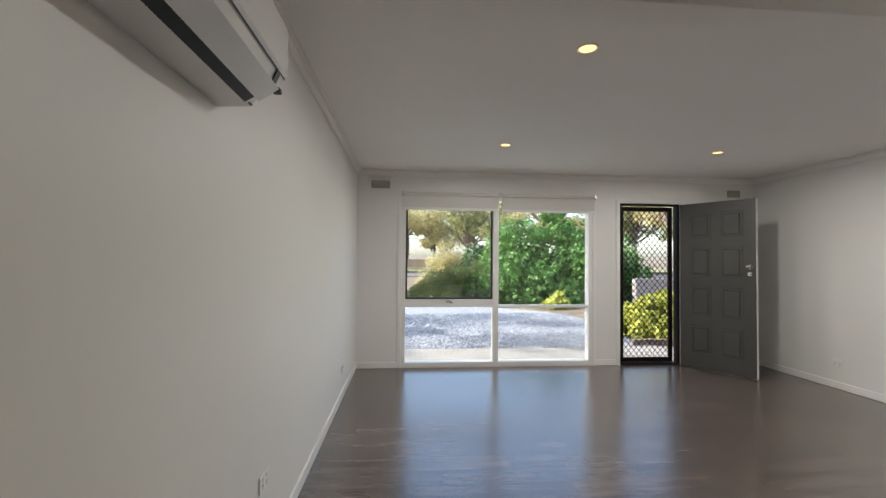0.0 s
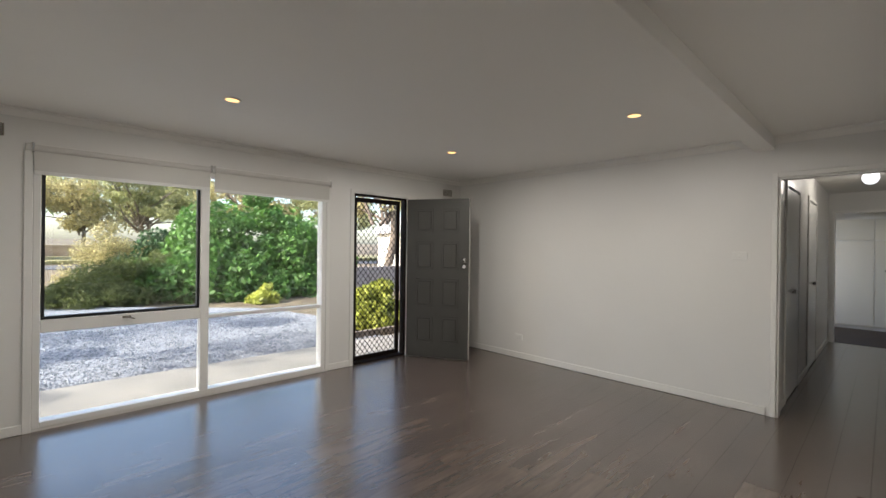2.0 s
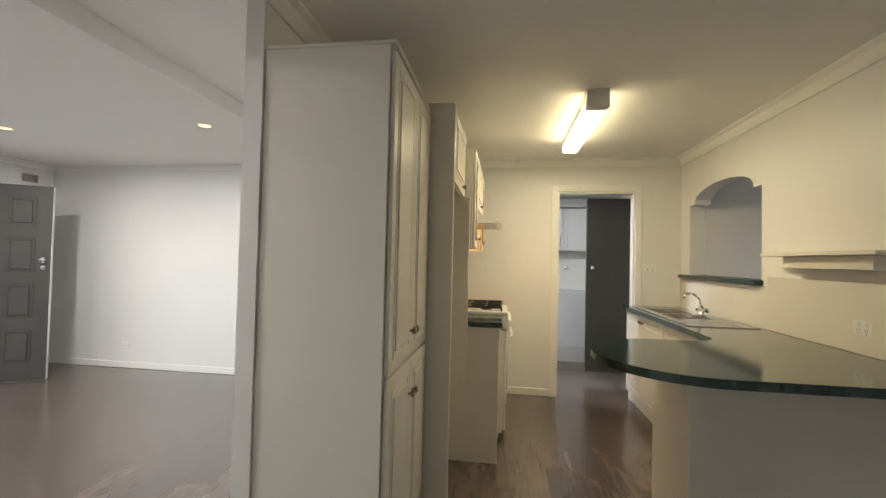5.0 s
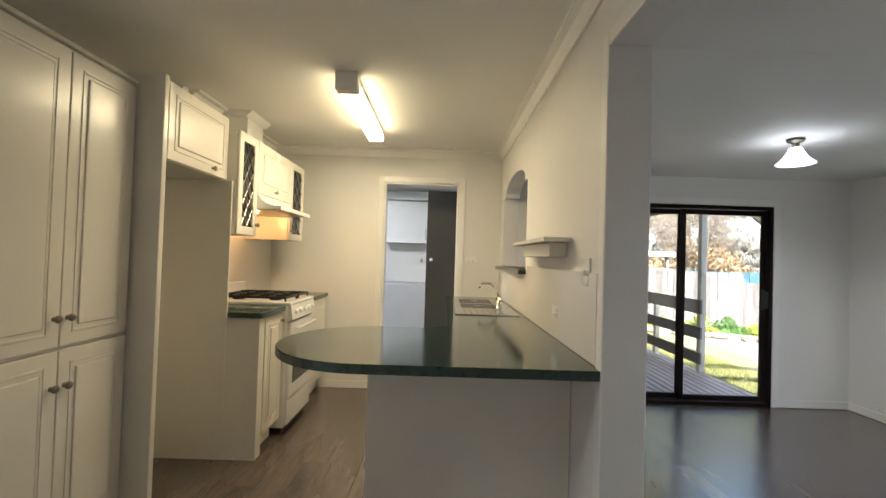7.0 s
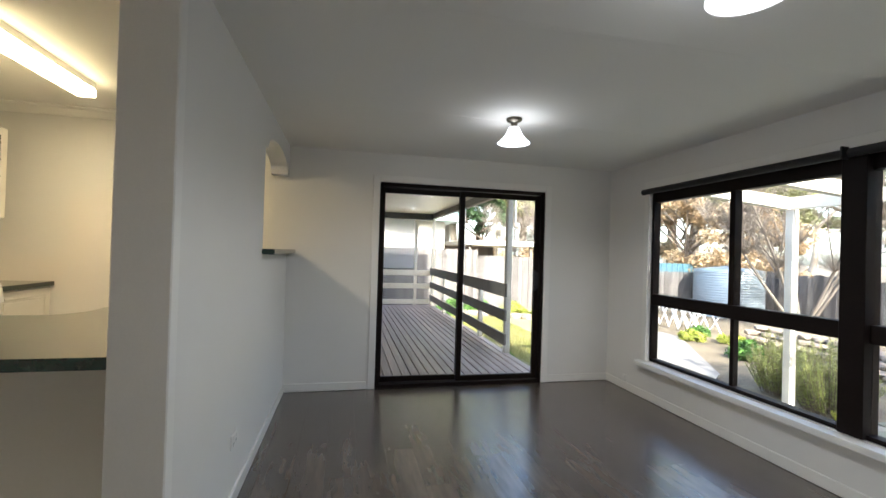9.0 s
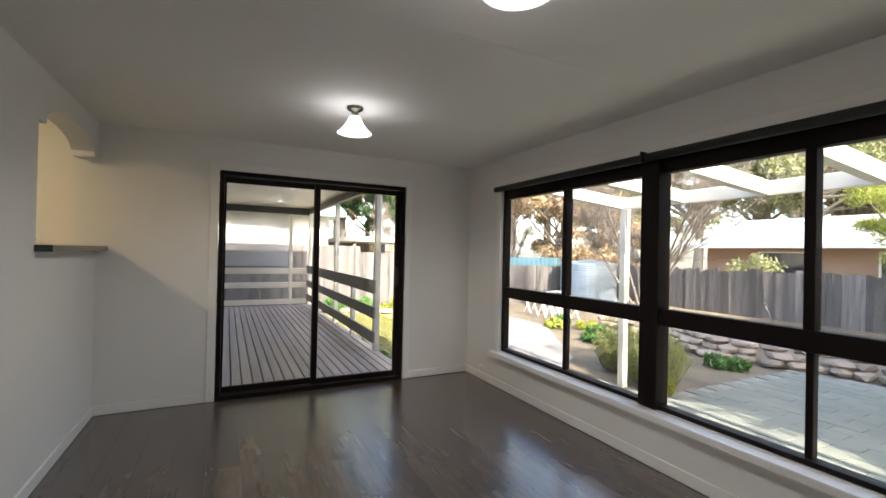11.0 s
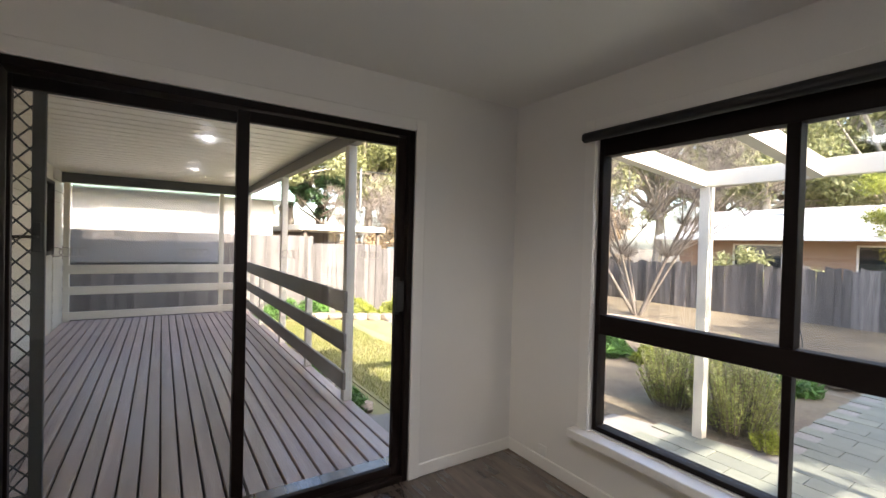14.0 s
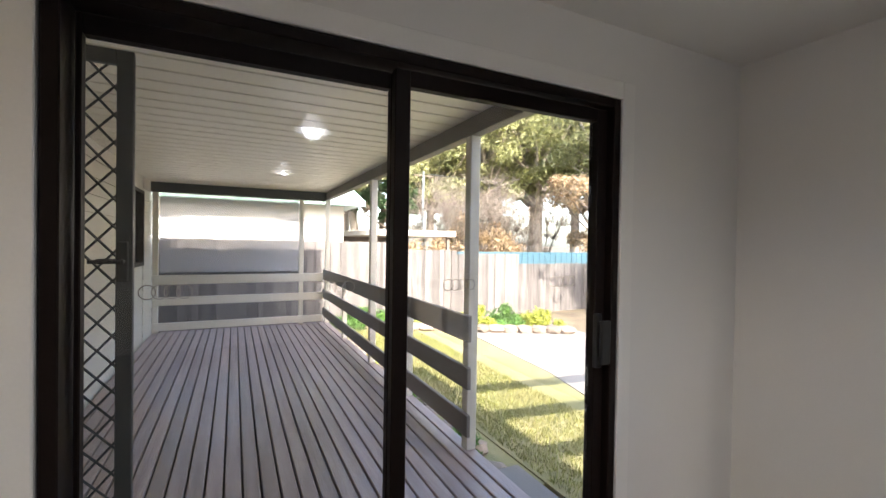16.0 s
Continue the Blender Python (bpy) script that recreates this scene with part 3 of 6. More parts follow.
sash = part("sash", sash, BLACK, w1, "black aluminium opening sash")
bm = B()
box(bm, 1.09, -0.02, 0.80, 1.15, 0.0, 0.815, 0.003)
cyl(bm, (1.12, -0.02, 0.808), (1.17, -0.045, 0.79), 0.006, seg=8)
part("latch", bm, NICKEL, sash, "small metal winder latch")
pane("pane", w1, 0.60, 0.05, 0.845, 1.665, 0.054, 2.03)
pane("pane", w1, 0.59, 0.05, 0.065, 1.675, 0.054, 0.735)
pane("pane", w1, 1.745, 0.05, 0.065, 2.90, 0.054, 0.725)
pane("pane", w1, 1.745, 0.05, 0.76, 2.90, 0.054, 2.055)


def roller_blind(x0, x1, z0):
    e = thing("roller_blind", ((x0 + x1) / 2, -0.05, 2.13), "white fabric roller blind rolled almost fully up", "blind", "front window blinds")
    bm = B()
    box(bm, x0, -0.035, z0 + 0.02, x1, -0.032, 2.13)
    part("fabric", bm, BLINDM, e)
    bm = B()
    cyl(bm, (x0, -0.038, 2.12), (x1, -0.038, 2.12), 0.024, seg=16)
    part("roller", bm, BLINDM, e)
    bm = B()
    box(bm, x0, -0.042, z0, x1, -0.026, z0 + 0.028, 0.005, 2)
    part("bottom_rail", bm, PLASTIC, e)
    for bx in (x0 - 0.012, x1):
        bm = B()
        box(bm, bx, -0.065, 2.085, bx + 0.012, -0.0065, 2.155, 0.002)
        part("bracket", bm, CHROME, e)
    return e


roller_blind(0.55, 1.735, 1.925)
roller_blind(1.775, 2.965, 1.915)
bm = B()
box(bm, 0.50, -0.018, 2.10, 2.99, -0.002, 2.155, 0.004)
struct("window_head_trim", bm, TRIM, "white timber strip above the front window", "trim")
for i, (a, b2) in enumerate(((0.495, 0.545), (2.945, 2.99))):
    bm = B()
    box(bm, a, -0.018, 0.0, b2, -0.002, 2.10, 0.004)
    struct("window_side_trim_%d" % (i + 1), bm, TRIM, "white timber strip beside the front window", "trim")

bm = B()
ring_frame(bm, "y", 0.002, 0.10, 3.315, 4.115, 0.0, 2.06, 0.022, bottom=False)
box(bm, 3.34, -0.01, 0.0, 4.09, 0.118, 0.02, 0.003)
struct("entry_lining", bm, DARKFRAME, "dark entry door lining and sill", "door lining")


def screen_door(name, w, h, stile, m, label, material, cell=(0.072, 0.085), midrail=0.0, handle_at=None, handle_side=1):
    e = thing(name, m.translation, label, "screen door")
    bm = B()
    ring_frame(bm, "y", -0.014, 0.014, 0, w, 0, h, stile)
    f = part("door_frame", bm, material, e, m=m)
    bm = B()
    diamonds(bm, w - 2 * stile, h - 2 * stile, cell[0], cell[1], 0.0042)
    part("grille", bm, material, e, m=m @ Matrix.Translation((stile, 0, stile)))
    if handle_at:
        hx, hz = handle_at
        bm = B()
        box(bm, hx - 0.016, -0.024, hz - 0.07, hx + 0.016, 0.024, hz + 0.07, 0.004)
        cyl(bm, (hx, -0.05, hz), (hx, 0.05, hz), 0.008, seg=10)
        for s in (-0.05, 0.05):
            cyl(bm, (hx, s, hz), (hx - 0.09 * handle_side, s, hz), 0.007, seg=10)
        part("lever_handle", bm, BLACK, f, m=m)
    return e


screen_door("security_screen_door", 0.72, 2.0, 0.055, Matrix.Translation((3.345, 0.085, 0.025)),
            "dark security screen door with diamond grille, closed", DARKFRAME)

leaf = thing("entry_door", (4.10, -0.03, 0), "charcoal eight-panel timber entry door standing open", "door")
M = Matrix.Translation((4.105, -0.045, 0.0)) @ Matrix.Rotation(math.atan2(-0.72, 0.42), 4, "Z")
bm = B()
box(bm, 0, -0.02, 0.012, 0.83, 0.02, 2.045, 0.003)
body = part("leaf", bm, DOORGREY, leaf, m=M)
for px in (0.13, 0.47):
    for pz, ph in ((0.20, 0.34), (0.66, 0.36), (1.14, 0.36), (1.62, 0.30)):
        bm = B()
        for s in (-1, 1):
            box(bm, px, s * 0.018, pz, px + 0.23, s * 0.0235, pz + ph, 0.004)
            box(bm, px + 0.028, s * 0.020, pz + 0.028, px + 0.202, s * 0.031, pz + ph - 0.028, 0.009)
        part("raised_panel", bm, DOORGREY, body, m=M)
bm = B()
box(bm, 0.8305, -0.0195, 0.014, 0.833, 0.0195, 2.043)
part("white_edge", bm, TRIM, body, "white painted lock edge", m=M)
for hz, r in ((1.265, 0.026), (1.185, 0.022)):
    bm = B()
    for s in (-1, 1):
        cyl(bm, (0.77, s * 0.02, hz), (0.77, s * 0.03, hz), r * 1.05, seg=16)
        cyl(bm, (0.77, s * 0.03, hz), (0.77, s * 0.055, hz), r * 0.5, seg=12)
        if r > 0.025:
            lathe(bm, [(0.001, -0.02), (0.018, -0.018), (0.026, 0), (0.018, 0.018), (0.001, 0.02)], 14, (0.77, s * 0.062, hz))
    part("door_knob" if r > 0.025 else "deadlock", bm, CHROME, body, "polished chrome", m=M)


def wall_vent(x0, x1, z0, z1):
    e = thing("wall_vent", ((x0 + x1) / 2, 0, z0), "beige louvred wall vent near the ceiling", "vent", "wall vents")
    bm = B()
    ring_frame(bm, "y", -0.012, -0.0005, x0, x1, z0, z1, 0.008, bevel=0.002)
    part("vent_frame", bm, VENTM, e)
    for i in range(6):
        z = z0 + 0.012 + i * (z1 - z0 - 0.02) / 6
        bm = B()
        prism(bm, [(-0.001, z + 0.004), (-0.010, z), (-0.010, z + 0.003), (-0.001, z + 0.008)], x0 + 0.008, x1 - 0.008, "x")
        part("slat", bm, VENTM, e)


wall_vent(0.17, 0.39, 2.185, 2.275)
wall_vent(4.78, 4.95, 2.165, 2.255)


def downlight(x, y):
    e = thing("downlight", (x, y, LH), "round recessed warm downlight, switched on", "downlight", "living room downlights")
    bm = B()
    lathe(bm, [(0.056, -0.001), (0.056, -0.005), (0.050, -0.009), (0.043, -0.006), (0.043, -0.001)], 28, (x, y, LH))
    part("trim_ring", bm, PLASTIC, e, smooth=True)
    bm = B()
    cyl(bm, (x, y, LH - 0.004), (x, y, LH - 0.001), 0.043, seg=28)
    part("lens", bm, BULB, e, "glowing warm lens")


for lx, ly in DOWNLIGHTS:
    downlight(lx, ly)


def plate(name, at, axis, out, w, h, label, category, rockers=1, holes=0):
    """A wall plate on a wall whose outward side is axis 'x' or 'y' with the sign out."""
    e = thing(name, at, label, category)
    rot = {("y", -1): 0, ("y", 1): math.pi, ("x", -1): -math.pi / 2, ("x", 1): math.pi / 2}[(axis, out)]
    m = Matrix.Translation(at) @ Matrix.Rotation(rot, 4, "Z")
    bm = B()
    box(bm, -w / 2, -0.009, -h / 2, w / 2, -0.0005, h / 2, 0.003, 2)
    p = part("cover_plate", bm, PLASTIC, e, m=m)
    for i in range(rockers):
        u = (i - (rockers - 1) / 2) * w * 0.42
        bm = B()
        box(bm, u - 0.009, -0.013, h * 0.10 if holes else -0.013, u + 0.009, -0.008, h * 0.38 if holes else 0.013, 0.002)
        part("rocker", bm, PLASTIC, p, m=m)
        if holes:
            bm = B()
            for k in (-1, 1):
                box(bm, u + k * 0.007 - 0.0015, -0.0096, -0.016, u + k * 0.007 + 0.0015, -0.0088, -0.005)
            box(bm, u - 0.0015, -0.0096, -0.028, u + 0.0015, -0.0088, -0.019)
            part("socket_slot", bm, BLACK, p, m=m)
    return e


plate("light_switch", (RE, -3.50, 1.375), "x", -1, 0.115, 0.072, "white wall switch plate on living room wall", "light switch", 1)
plate("power_outlet", (RE, -1.10, 0.275), "x", -1, 0.115, 0.072, "white double power outlet above the skirting", "power outlet", 2, 1)
plate("power_outlet", (0, -3.36, 0.38), "x", 1, 0.115, 0.072, "white double power outlet on the side wall", "power outlet", 2, 1)
plate("power_outlet", (0, -1.08, 0.27), "x", 1, 0.115, 0.072, "white double power outlet on the side wall", "power outlet", 2, 1)
plate("light_switch", (2.48, KDK, 1.30), "y", 1, 0.072, 0.115, "white switch plate beside the wide opening", "light switch", 2)
plate("power_outlet", (2.935, KDK, 1.08), "y", 1, 0.115, 0.072, "white double power outlet above the benchtop", "power outlet", 2, 1)
plate("power_outlet", (KE, -6.96, 1.325), "x", -1, 0.115, 0.072, "white double power outlet beside the laundry door", "power outlet", 2, 1)
plate("power_outlet", (3.17, KDD, 0.33), "y", -1, 0.115, 0.072, "white power outlet low on the dining wall", "power outlet", 2, 1)
plate("phone_socket", (4.60, DS, 0.11), "y", 1, 0.06, 0.06, "small white socket near the dining room corner", "socket", 1)

# split air conditioner
ac = thing("air_conditioner", (0.0, -4.28, 1.79), "white wall-mounted split air conditioner with dark air slot", "air conditioner")
A0, A1 = -4.72, -3.86
bm = B()
prism(bm, [(0.001, 1.795), (0.10, 1.800), (0.125, 1.83), (0.155, 1.835), (0.185, 1.855), (0.205, 1.90), (0.205, 2.05), (0.19, 2.075), (0.001, 2.08)], A0, A1, "y")
bmesh.ops.bevel(bm, geom=[e for e in bm.edges if abs(e.verts[0].co.y - e.verts[1].co.y) < 1e-6 and len(e.link_faces) == 2 and e.calc_face_angle(0) > 0.7], offset=0.008, segments=2, affect="EDGES")
part("body", bm, APPLIANCE, ac)
bm = B()
prism(bm, [(0.098, 1.7985), (0.158, 1.8335), (0.158, 1.842), (0.098, 1.812)], A0 + 0.06, A1 - 0.05, "y")
part("air_slot", bm, BLACK, ac, "black air outlet slot")
bm = B()
prism(bm, [(0.135, 1.806), (0.196, 1.845), (0.200, 1.842), (0.140, 1.801)], A0 + 0.06, A1 - 0.05, "y")
part("louvre", bm, APPLIANCE, ac)
bm = B()
prism(bm, [(0.204, 1.89), (0.214, 1.90), (0.214, 2.045), (0.204, 2.055)], A0 + 0.012, A1 - 0.012, "y")
part("front_panel", bm, APPLIANCE, ac)
bm = B()
box(bm, 0.175, A1 - 0.045, 1.835, 0.2, A1 - 0.02, 1.85, 0.002)
part("sensor_window", bm, BLACK, ac)
bm = B()
prism(bm, [(0.186, 1.852), (0.2035, 1.8905), (0.2065, 1.889), (0.189, 1.8505)], A1 - 0.085, A1 - 0.055, "y")
part("display_window", bm, GREYFRAME, ac, "small dark display")
bm = B()
box(bm, 0.105, A1 - 0.042, 1.797, 0.112, A1 - 0.022, 1.8015)
part("drain_slot", bm, BLACK, ac)
bm = B()
prism(bm, [(0.2035, 1.886), (0.2060, 1.8875), (0.2060, 1.8895), (0.2035, 1.888)], A0 + 0.01, A1 - 0.01, "y")
part("panel_seam", bm, GREYFRAME, ac)

# hallway things
def plain_door(name, m, w, label, material=None, h=2.02, knob=True, knob_x=0.70, knob_z=1.05):
    e = thing(name, m.translation, label, "door")
    bm = B()
    box(bm, 0, -0.018, 0.012, w, 0.018, h, 0.002)
    l = part("leaf", bm, material or TRIM, e, m=m)
    if knob:
        bm = B()
        for s in (-1, 1):
            cyl(bm, (knob_x, s * 0.018, knob_z), (knob_x, s * 0.05, knob_z), 0.01, seg=10)
            lathe(bm, [(0.001, -0.024), (0.02, -0.018), (0.026, 0), (0.02, 0.018), (0.001, 0.024)], 14, (knob_x, s * 0.055, knob_z))
        part("door_knob", bm, CHROME, l, m=m)
    return e


plain_door("hall_door", Matrix.Translation((RE - 0.02, -4.545, 0)) @ Matrix.Rotation(radians(189.0), 4, "Z"), 0.72, "white flush hallway door folded back against wall", knob_x=0.66, knob_z=1.06)
plain_door("bedroom_door", Matrix.Translation((6.395, -3.752, 0)) @ Matrix.Rotation(radians(180), 4, "Z"), 0.77, "white flush bedroom door, closed", knob_x=0.70)
plain_door("bedroom_door", Matrix.Translation((7.975, -3.752, 0)) @ Matrix.Rotation(radians(180), 4, "Z"), 0.77, "white flush bedroom door, closed", knob_x=0.70)
wr = thing("wardrobe", (11.75, -4.2, 0), "white built-in wardrobe with two tall flush doors", "wardrobe")
bm = B()
box(bm, 11.70, -3.55, 0.0, 11.89, -4.95, 2.10)
part("carcass", bm, TRIM, wr)
for k in range(2):
    bm = B()
    box(bm, 11.68, -3.60 - k * 0.66, 1.66, 11.698, -4.25 - k * 0.66, 2.05, 0.003)
    part("top_door", bm, LAMINATE, wr)
    bm = B()
    box(bm, 11.68, -3.60 - k * 0.66, 0.06, 11.698, -4.25 - k * 0.66, 1.65, 0.003)
    d = part("door", bm, LAMINATE, wr)
    bm = B()
    cyl(bm, (11.655, -3.68 - k * 0.72, 1.10), (11.68, -3.68 - k * 0.72, 1.10), 0.016, seg=12)
    part("handle", bm, NICKEL, d)
hl = thing("ceiling_lamp", (7.4, -4.28, 2.36), "round white globe ceiling lamp in the hallway, lit", "ceiling lamp")
bm = B()
lathe(bm, [(0.001, -0.165), (0.042, -0.152), (0.07, -0.115), (0.076, -0.085), (0.068, -0.05), (0.045, -0.025)], 24, (7.4, -4.28, 2.36))
part("globe", bm, SHADEGLOW, hl, "glowing opal globe", smooth=True).visible_shadow = False
bm = B()
lathe(bm, [(0.048, -0.03), (0.056, -0.02), (0.056, -0.001)], 24, (7.4, -4.28, 2.36))
part("ceiling_rose", bm, PLASTIC, hl, smooth=True)


# ---- kitchen ----
def cab_door(parent, x0, x1, z0, z1, y, knob=None, glass=False, out=-1):
    """A vinyl-wrapped door in the plane y, its face towards out, with a routed frame and raised field."""
    bm = B()
    t = 0.018
    g = 0.002
    if not glass:
        box(bm, x0 + g, y, z0 + g, x1 - g, y + out * t, z1 - g, 0.004, 2)
        w = 0.055
        f = y + out * t
        d = part("door", bm, LAMINATE, parent)
        bm = B()
        ring_frame(bm, "y", f - out * 0.001, f + out * 0.0035, x0 + w, x1 - w, z0 + w, z1 - w, 0.012, bevel=0.0015)
        part("moulding", bm, LAMINATE, d)
        bm = B()
        box(bm, x0 + w + 0.028, f - out * 0.001, z0 + w + 0.028, x1 - w - 0.028, f + out * 0.007, z1 - w - 0.028, 0.0062, 3)
        part("raised_field", bm, LAMINATE, d)
    else:
        w = 0.058
        ring_frame(bm, "y", y, y + out * t, x0 + g, x1 - g, z0 + g, z1 - g, w, bevel=0.004)
        d = part("door", bm, LAMINATE, parent)
        bm = B()
        box(bm, x0 + w, y + out * 0.006, z0 + w, x1 - w, y + out * 0.009, z1 - w)
        part("smoked_pane", bm, SHADEDWIN, d, "dark leadlight glass")
        bm = B()
        W, H = x1 - x0 - 2 * w, z1 - z0 - 2 * w
        diamonds(bm, W, H, W / 2, H / 4.5, 0.0035)
        part("lead_lattice", bm, NICKEL, d, "diamond lead lattice", m=Matrix.Translation((x0 + w, y + out * 0.012, z0 + w)))
    if knob:
        kx, kz = knob
        bm = B()
        f = y + out * t
        lathe(bm, [(0.001, 0.030), (0.011, 0.029), (0.0165, 0.023), (0.015, 0.016), (0.007, 0.011), (0.006, 0.004), (0.011, 0.0)], 16)
        part("knob", bm, NICKEL, d, "round brushed metal knob", smooth=True,
             m=Matrix.Translation((kx, f, kz)) @ Matrix.Rotation(radians(90 if out < 0 else -90), 4, "X"))
    return d


pan = thing("pantry_cupboard", (2.55, -4.85, 0), "tall white vinyl-wrapped pantry with four panelled doors", "cupboard")
bm = B()
box(bm, 2.112, -4.6015, 0.0, 2.892, -5.097, 2.16, 0.002)
part("carcass", bm, LAMINATE, pan)
for x0, x1, kx in ((2.125, 2.512, 2.482), (2.512, 2.885, 2.545)):
    cab_door(pan, x0, x1, 0.925, 2.145, -5.099, (kx, 1.045))
    cab_door(pan, x0, x1, 0.10, 0.915, -5.099, (kx, 0.765))
bm = B()
box(bm, 2.11, -4.61, 2.162, 2.892, -5.122, 2.176, 0.004)
part("top_board", bm, LAMINATE, pan)
bm = B()
box(bm, 2.895, -4.605, 0.0, 2.93, -5.25, 2.225, 0.003)
struct("fridge_side_panel", bm, LAMINATE, "white panel between pantry and fridge recess", "panel")
bm = B()
box(bm, 3.53, -4.772, 0.0, 3.546, -5.29, 1.798, 0.002)
box(bm, 3.548, -4.935, 0.0, 3.61, -5.29, 0.91, 0.002)
box(bm, 3.53, -5.2905, 0.0, 3.61, -5.505, 0.91, 0.002)
struct("fridge_end_panel", bm, LAMINATE, "white end panel beside the fridge recess", "panel")

fc = thing("fridge_cabinet", (3.25, -5.0, 1.80), "white overhead cabinet above the empty fridge recess", "cabinet")
bm = B()
box(bm, 2.932, -4.705, 1.80, 3.545, -5.23, 2.205, 0.002)
part("carcass", bm, LAMINATE, fc)
cab_door(fc, 2.932, 3.545, 1.80, 2.205, -5.232, (3.36, 1.84))


def wall_cab(x0, x1, z0, z1, y1, label, glass=False, knob=None):
    e = thing("wall_cabinet", ((x0 + x1) / 2, -5.0, z0), label, "cabinet", "kitchen wall cabinets")
    bm = B()
    box(bm, x0, -4.935, z0, x1, y1, z1, 0.002)
    part("carcass", bm, LAMINATE, e)
    cab_door(e, x0, x1, z0, z1, y1 - 0.002, knob, glass)
    return e


wall_cab(3.548, 3.835, 1.45, 2.14, -5.305, "white wall cabinet with dark diamond leadlight door", True, (3.815, 1.53))
wall_cab(3.838, 4.50, 1.765, 2.14, -5.305, "white wall cabinet above the range hood", False, (4.15, 1.81))
wall_cab(4.503, 4.85, 1.45, 2.14, -5.305, "white wall cabinet with dark diamond leadlight door", True, (4.53, 1.53))
hood = thing("range_hood", (4.35, -5.1, 1.66), "white slide-out range hood with its lamp on", "range hood")
bm = B()
prism(bm, [(-4.935, 1.763), (-5.322, 1.763), (-5.345, 1.725), (-5.385, 1.695), (-5.44, 1.678), (-5.47, 1.676), (-5.47, 1.652), (-4.935, 1.652)], 3.842, 4.498, "x")
part("hood_body", bm, APPLIANCE, hood)
bm = B()
box(bm, 3.838, -5.46, 1.648, 4.50, -5.50, 1.680, 0.006, 2)
part("front_lip", bm, APPLIANCE, hood)
bm = B()
box(bm, 3.88, -5.43, 1.646, 4.46, -4.98, 1.651)
part("filter", bm, NICKEL, hood)
bm = B()
box(bm, 4.04, -4.94, 2.142, 4.32, -5.14, KH - 0.002, 0.003)
fb = part("flue_box", bm, APPLIANCE, hood)
bm = B()
prism(bm, [(-4.94, KH - 0.05), (-5.142, KH - 0.05), (-5.19, KH - 0.004), (-4.94, KH - 0.004)], 4.0, 4.36, "x")
part("flue_cornice", bm, TRIM, fb)


def base_cab(x0, x1, yb, yf, label, doors, out=-1, knobs=True):
    e = thing("base_cabinet", ((x0 + x1) / 2, (yb + yf) / 2, 0), label, "cabinet", "kitchen base cabinets")
    bm = B()
    box(bm, x0, yb, 0.12, x1, yf, 0.908, 0.002)
    part("carcass", bm, LAMINATE, e)
    bm = B()
    box(bm, x0, yb, 0.0, x1, yf - out * 0.05, 0.118)
    part("kickboard", bm, LAMINATE, e)
    n = len(doors)
    for a, b2, kx in doors:
        cab_door(e, a, b2, 0.13, 0.905, yf + out * 0.002, (kx, 0.85), out=out)
    return e


base_cab(3.612, 3.922, -4.935, -5.49, "white base cabinet beside the stove", [(3.615, 3.92, 3.885)])
base_cab(4.488, KE - 0.004, -4.935, -5.49, "white base cabinet in the kitchen corner", [(4.49, 5.08, 4.54)])
for x0, x1 in ((3.505, 3.922), (4.486, KE - 0.002)):
    bt = B()
    box(bt, x0, -4.935 if x0 > 4 else -5.302, 0.912, x1, -5.53, 0.95, 0.008, 3)
    if x0 < 4:
        box(bt, 3.549, -4.935, 0.912, x1, -5.3015, 0.95, 0.002)
    tagged(part("benchtop", bt, BENCH), "dark green laminate benchtop beside the stove", "benchtop")

st = thing("stove", (4.205, -5.235, 0), "white freestanding gas stove with black trivets", "stove")
bm = B()
box(bm, 3.925, -4.935, 0.05, 4.485, -5.535, 0.95, 0.006, 2)
part("body", bm, APPLIANCE, st)
bm = B()
box(bm, 3.925, -4.935, 0.95, 4.485, -5.565, 0.975, 0.008, 2)
hob = part("hob", bm, APPLIANCE, st)
for bx in (4.065, 4.345):
    for by in (-5.115, -5.395):
        bm = B()
        lathe(bm, [(0.045, 0.975), (0.045, 0.987), (0.03, 0.995), (0.001, 0.996)], 18, (bx, by, 0))
        part("burner", bm, BLACK, hob)
    bm = B()
    for yy in (-5.515, -5.255, -4.995):
        box(bm, bx - 0.13, yy - 0.006, 0.996, bx + 0.13, yy + 0.006, 1.012)
    for xx in (bx - 0.124, bx + 0.112):
        box(bm, xx, -5.521, 0.996, xx + 0.012, -4.989, 1.012)
    for by in (-5.115, -5.395):
        box(bm, bx - 0.006, by - 0.12, 0.996, bx + 0.006, by + 0.12, 1.016)
        box(bm, bx - 0.12, by - 0.006, 0.996, bx + 0.12, by + 0.006, 1.016)
    for xx in (bx - 0.12, bx + 0.12):
        for yy in (-5.515, -4.995):
            box(bm, xx - 0.006, yy - 0.006, 0.975, xx + 0.006, yy + 0.006, 1.0)
    part("trivet", bm, BLACK, hob, "black cast trivet")
bm = B()
prism(bm, [(-5.535, 0.84), (-5.580, 0.845), (-5.565, 0.95), (-5.535, 0.95)], 3.930, 4.480, "x")
cp = part("control_panel", bm, APPLIANCE, st)
for i in range(5):
    bm = B()
    lathe(bm, [(0.021, 0.0), (0.019, 0.012), (0.014, 0.02), (0.001, 0.021)], 14)
    part("dial", bm, PLASTIC, cp, m=Matrix.Translation((4.005 + i * 0.10, -5.573, 0.90)) @ Matrix.Rotation(radians(82), 4, "X"))
bm = B()
box(bm, 3.940, -5.535, 0.26, 4.470, -5.565, 0.825, 0.006, 2)
od = part("oven_door", bm, APPLIANCE, st)
bm = B()
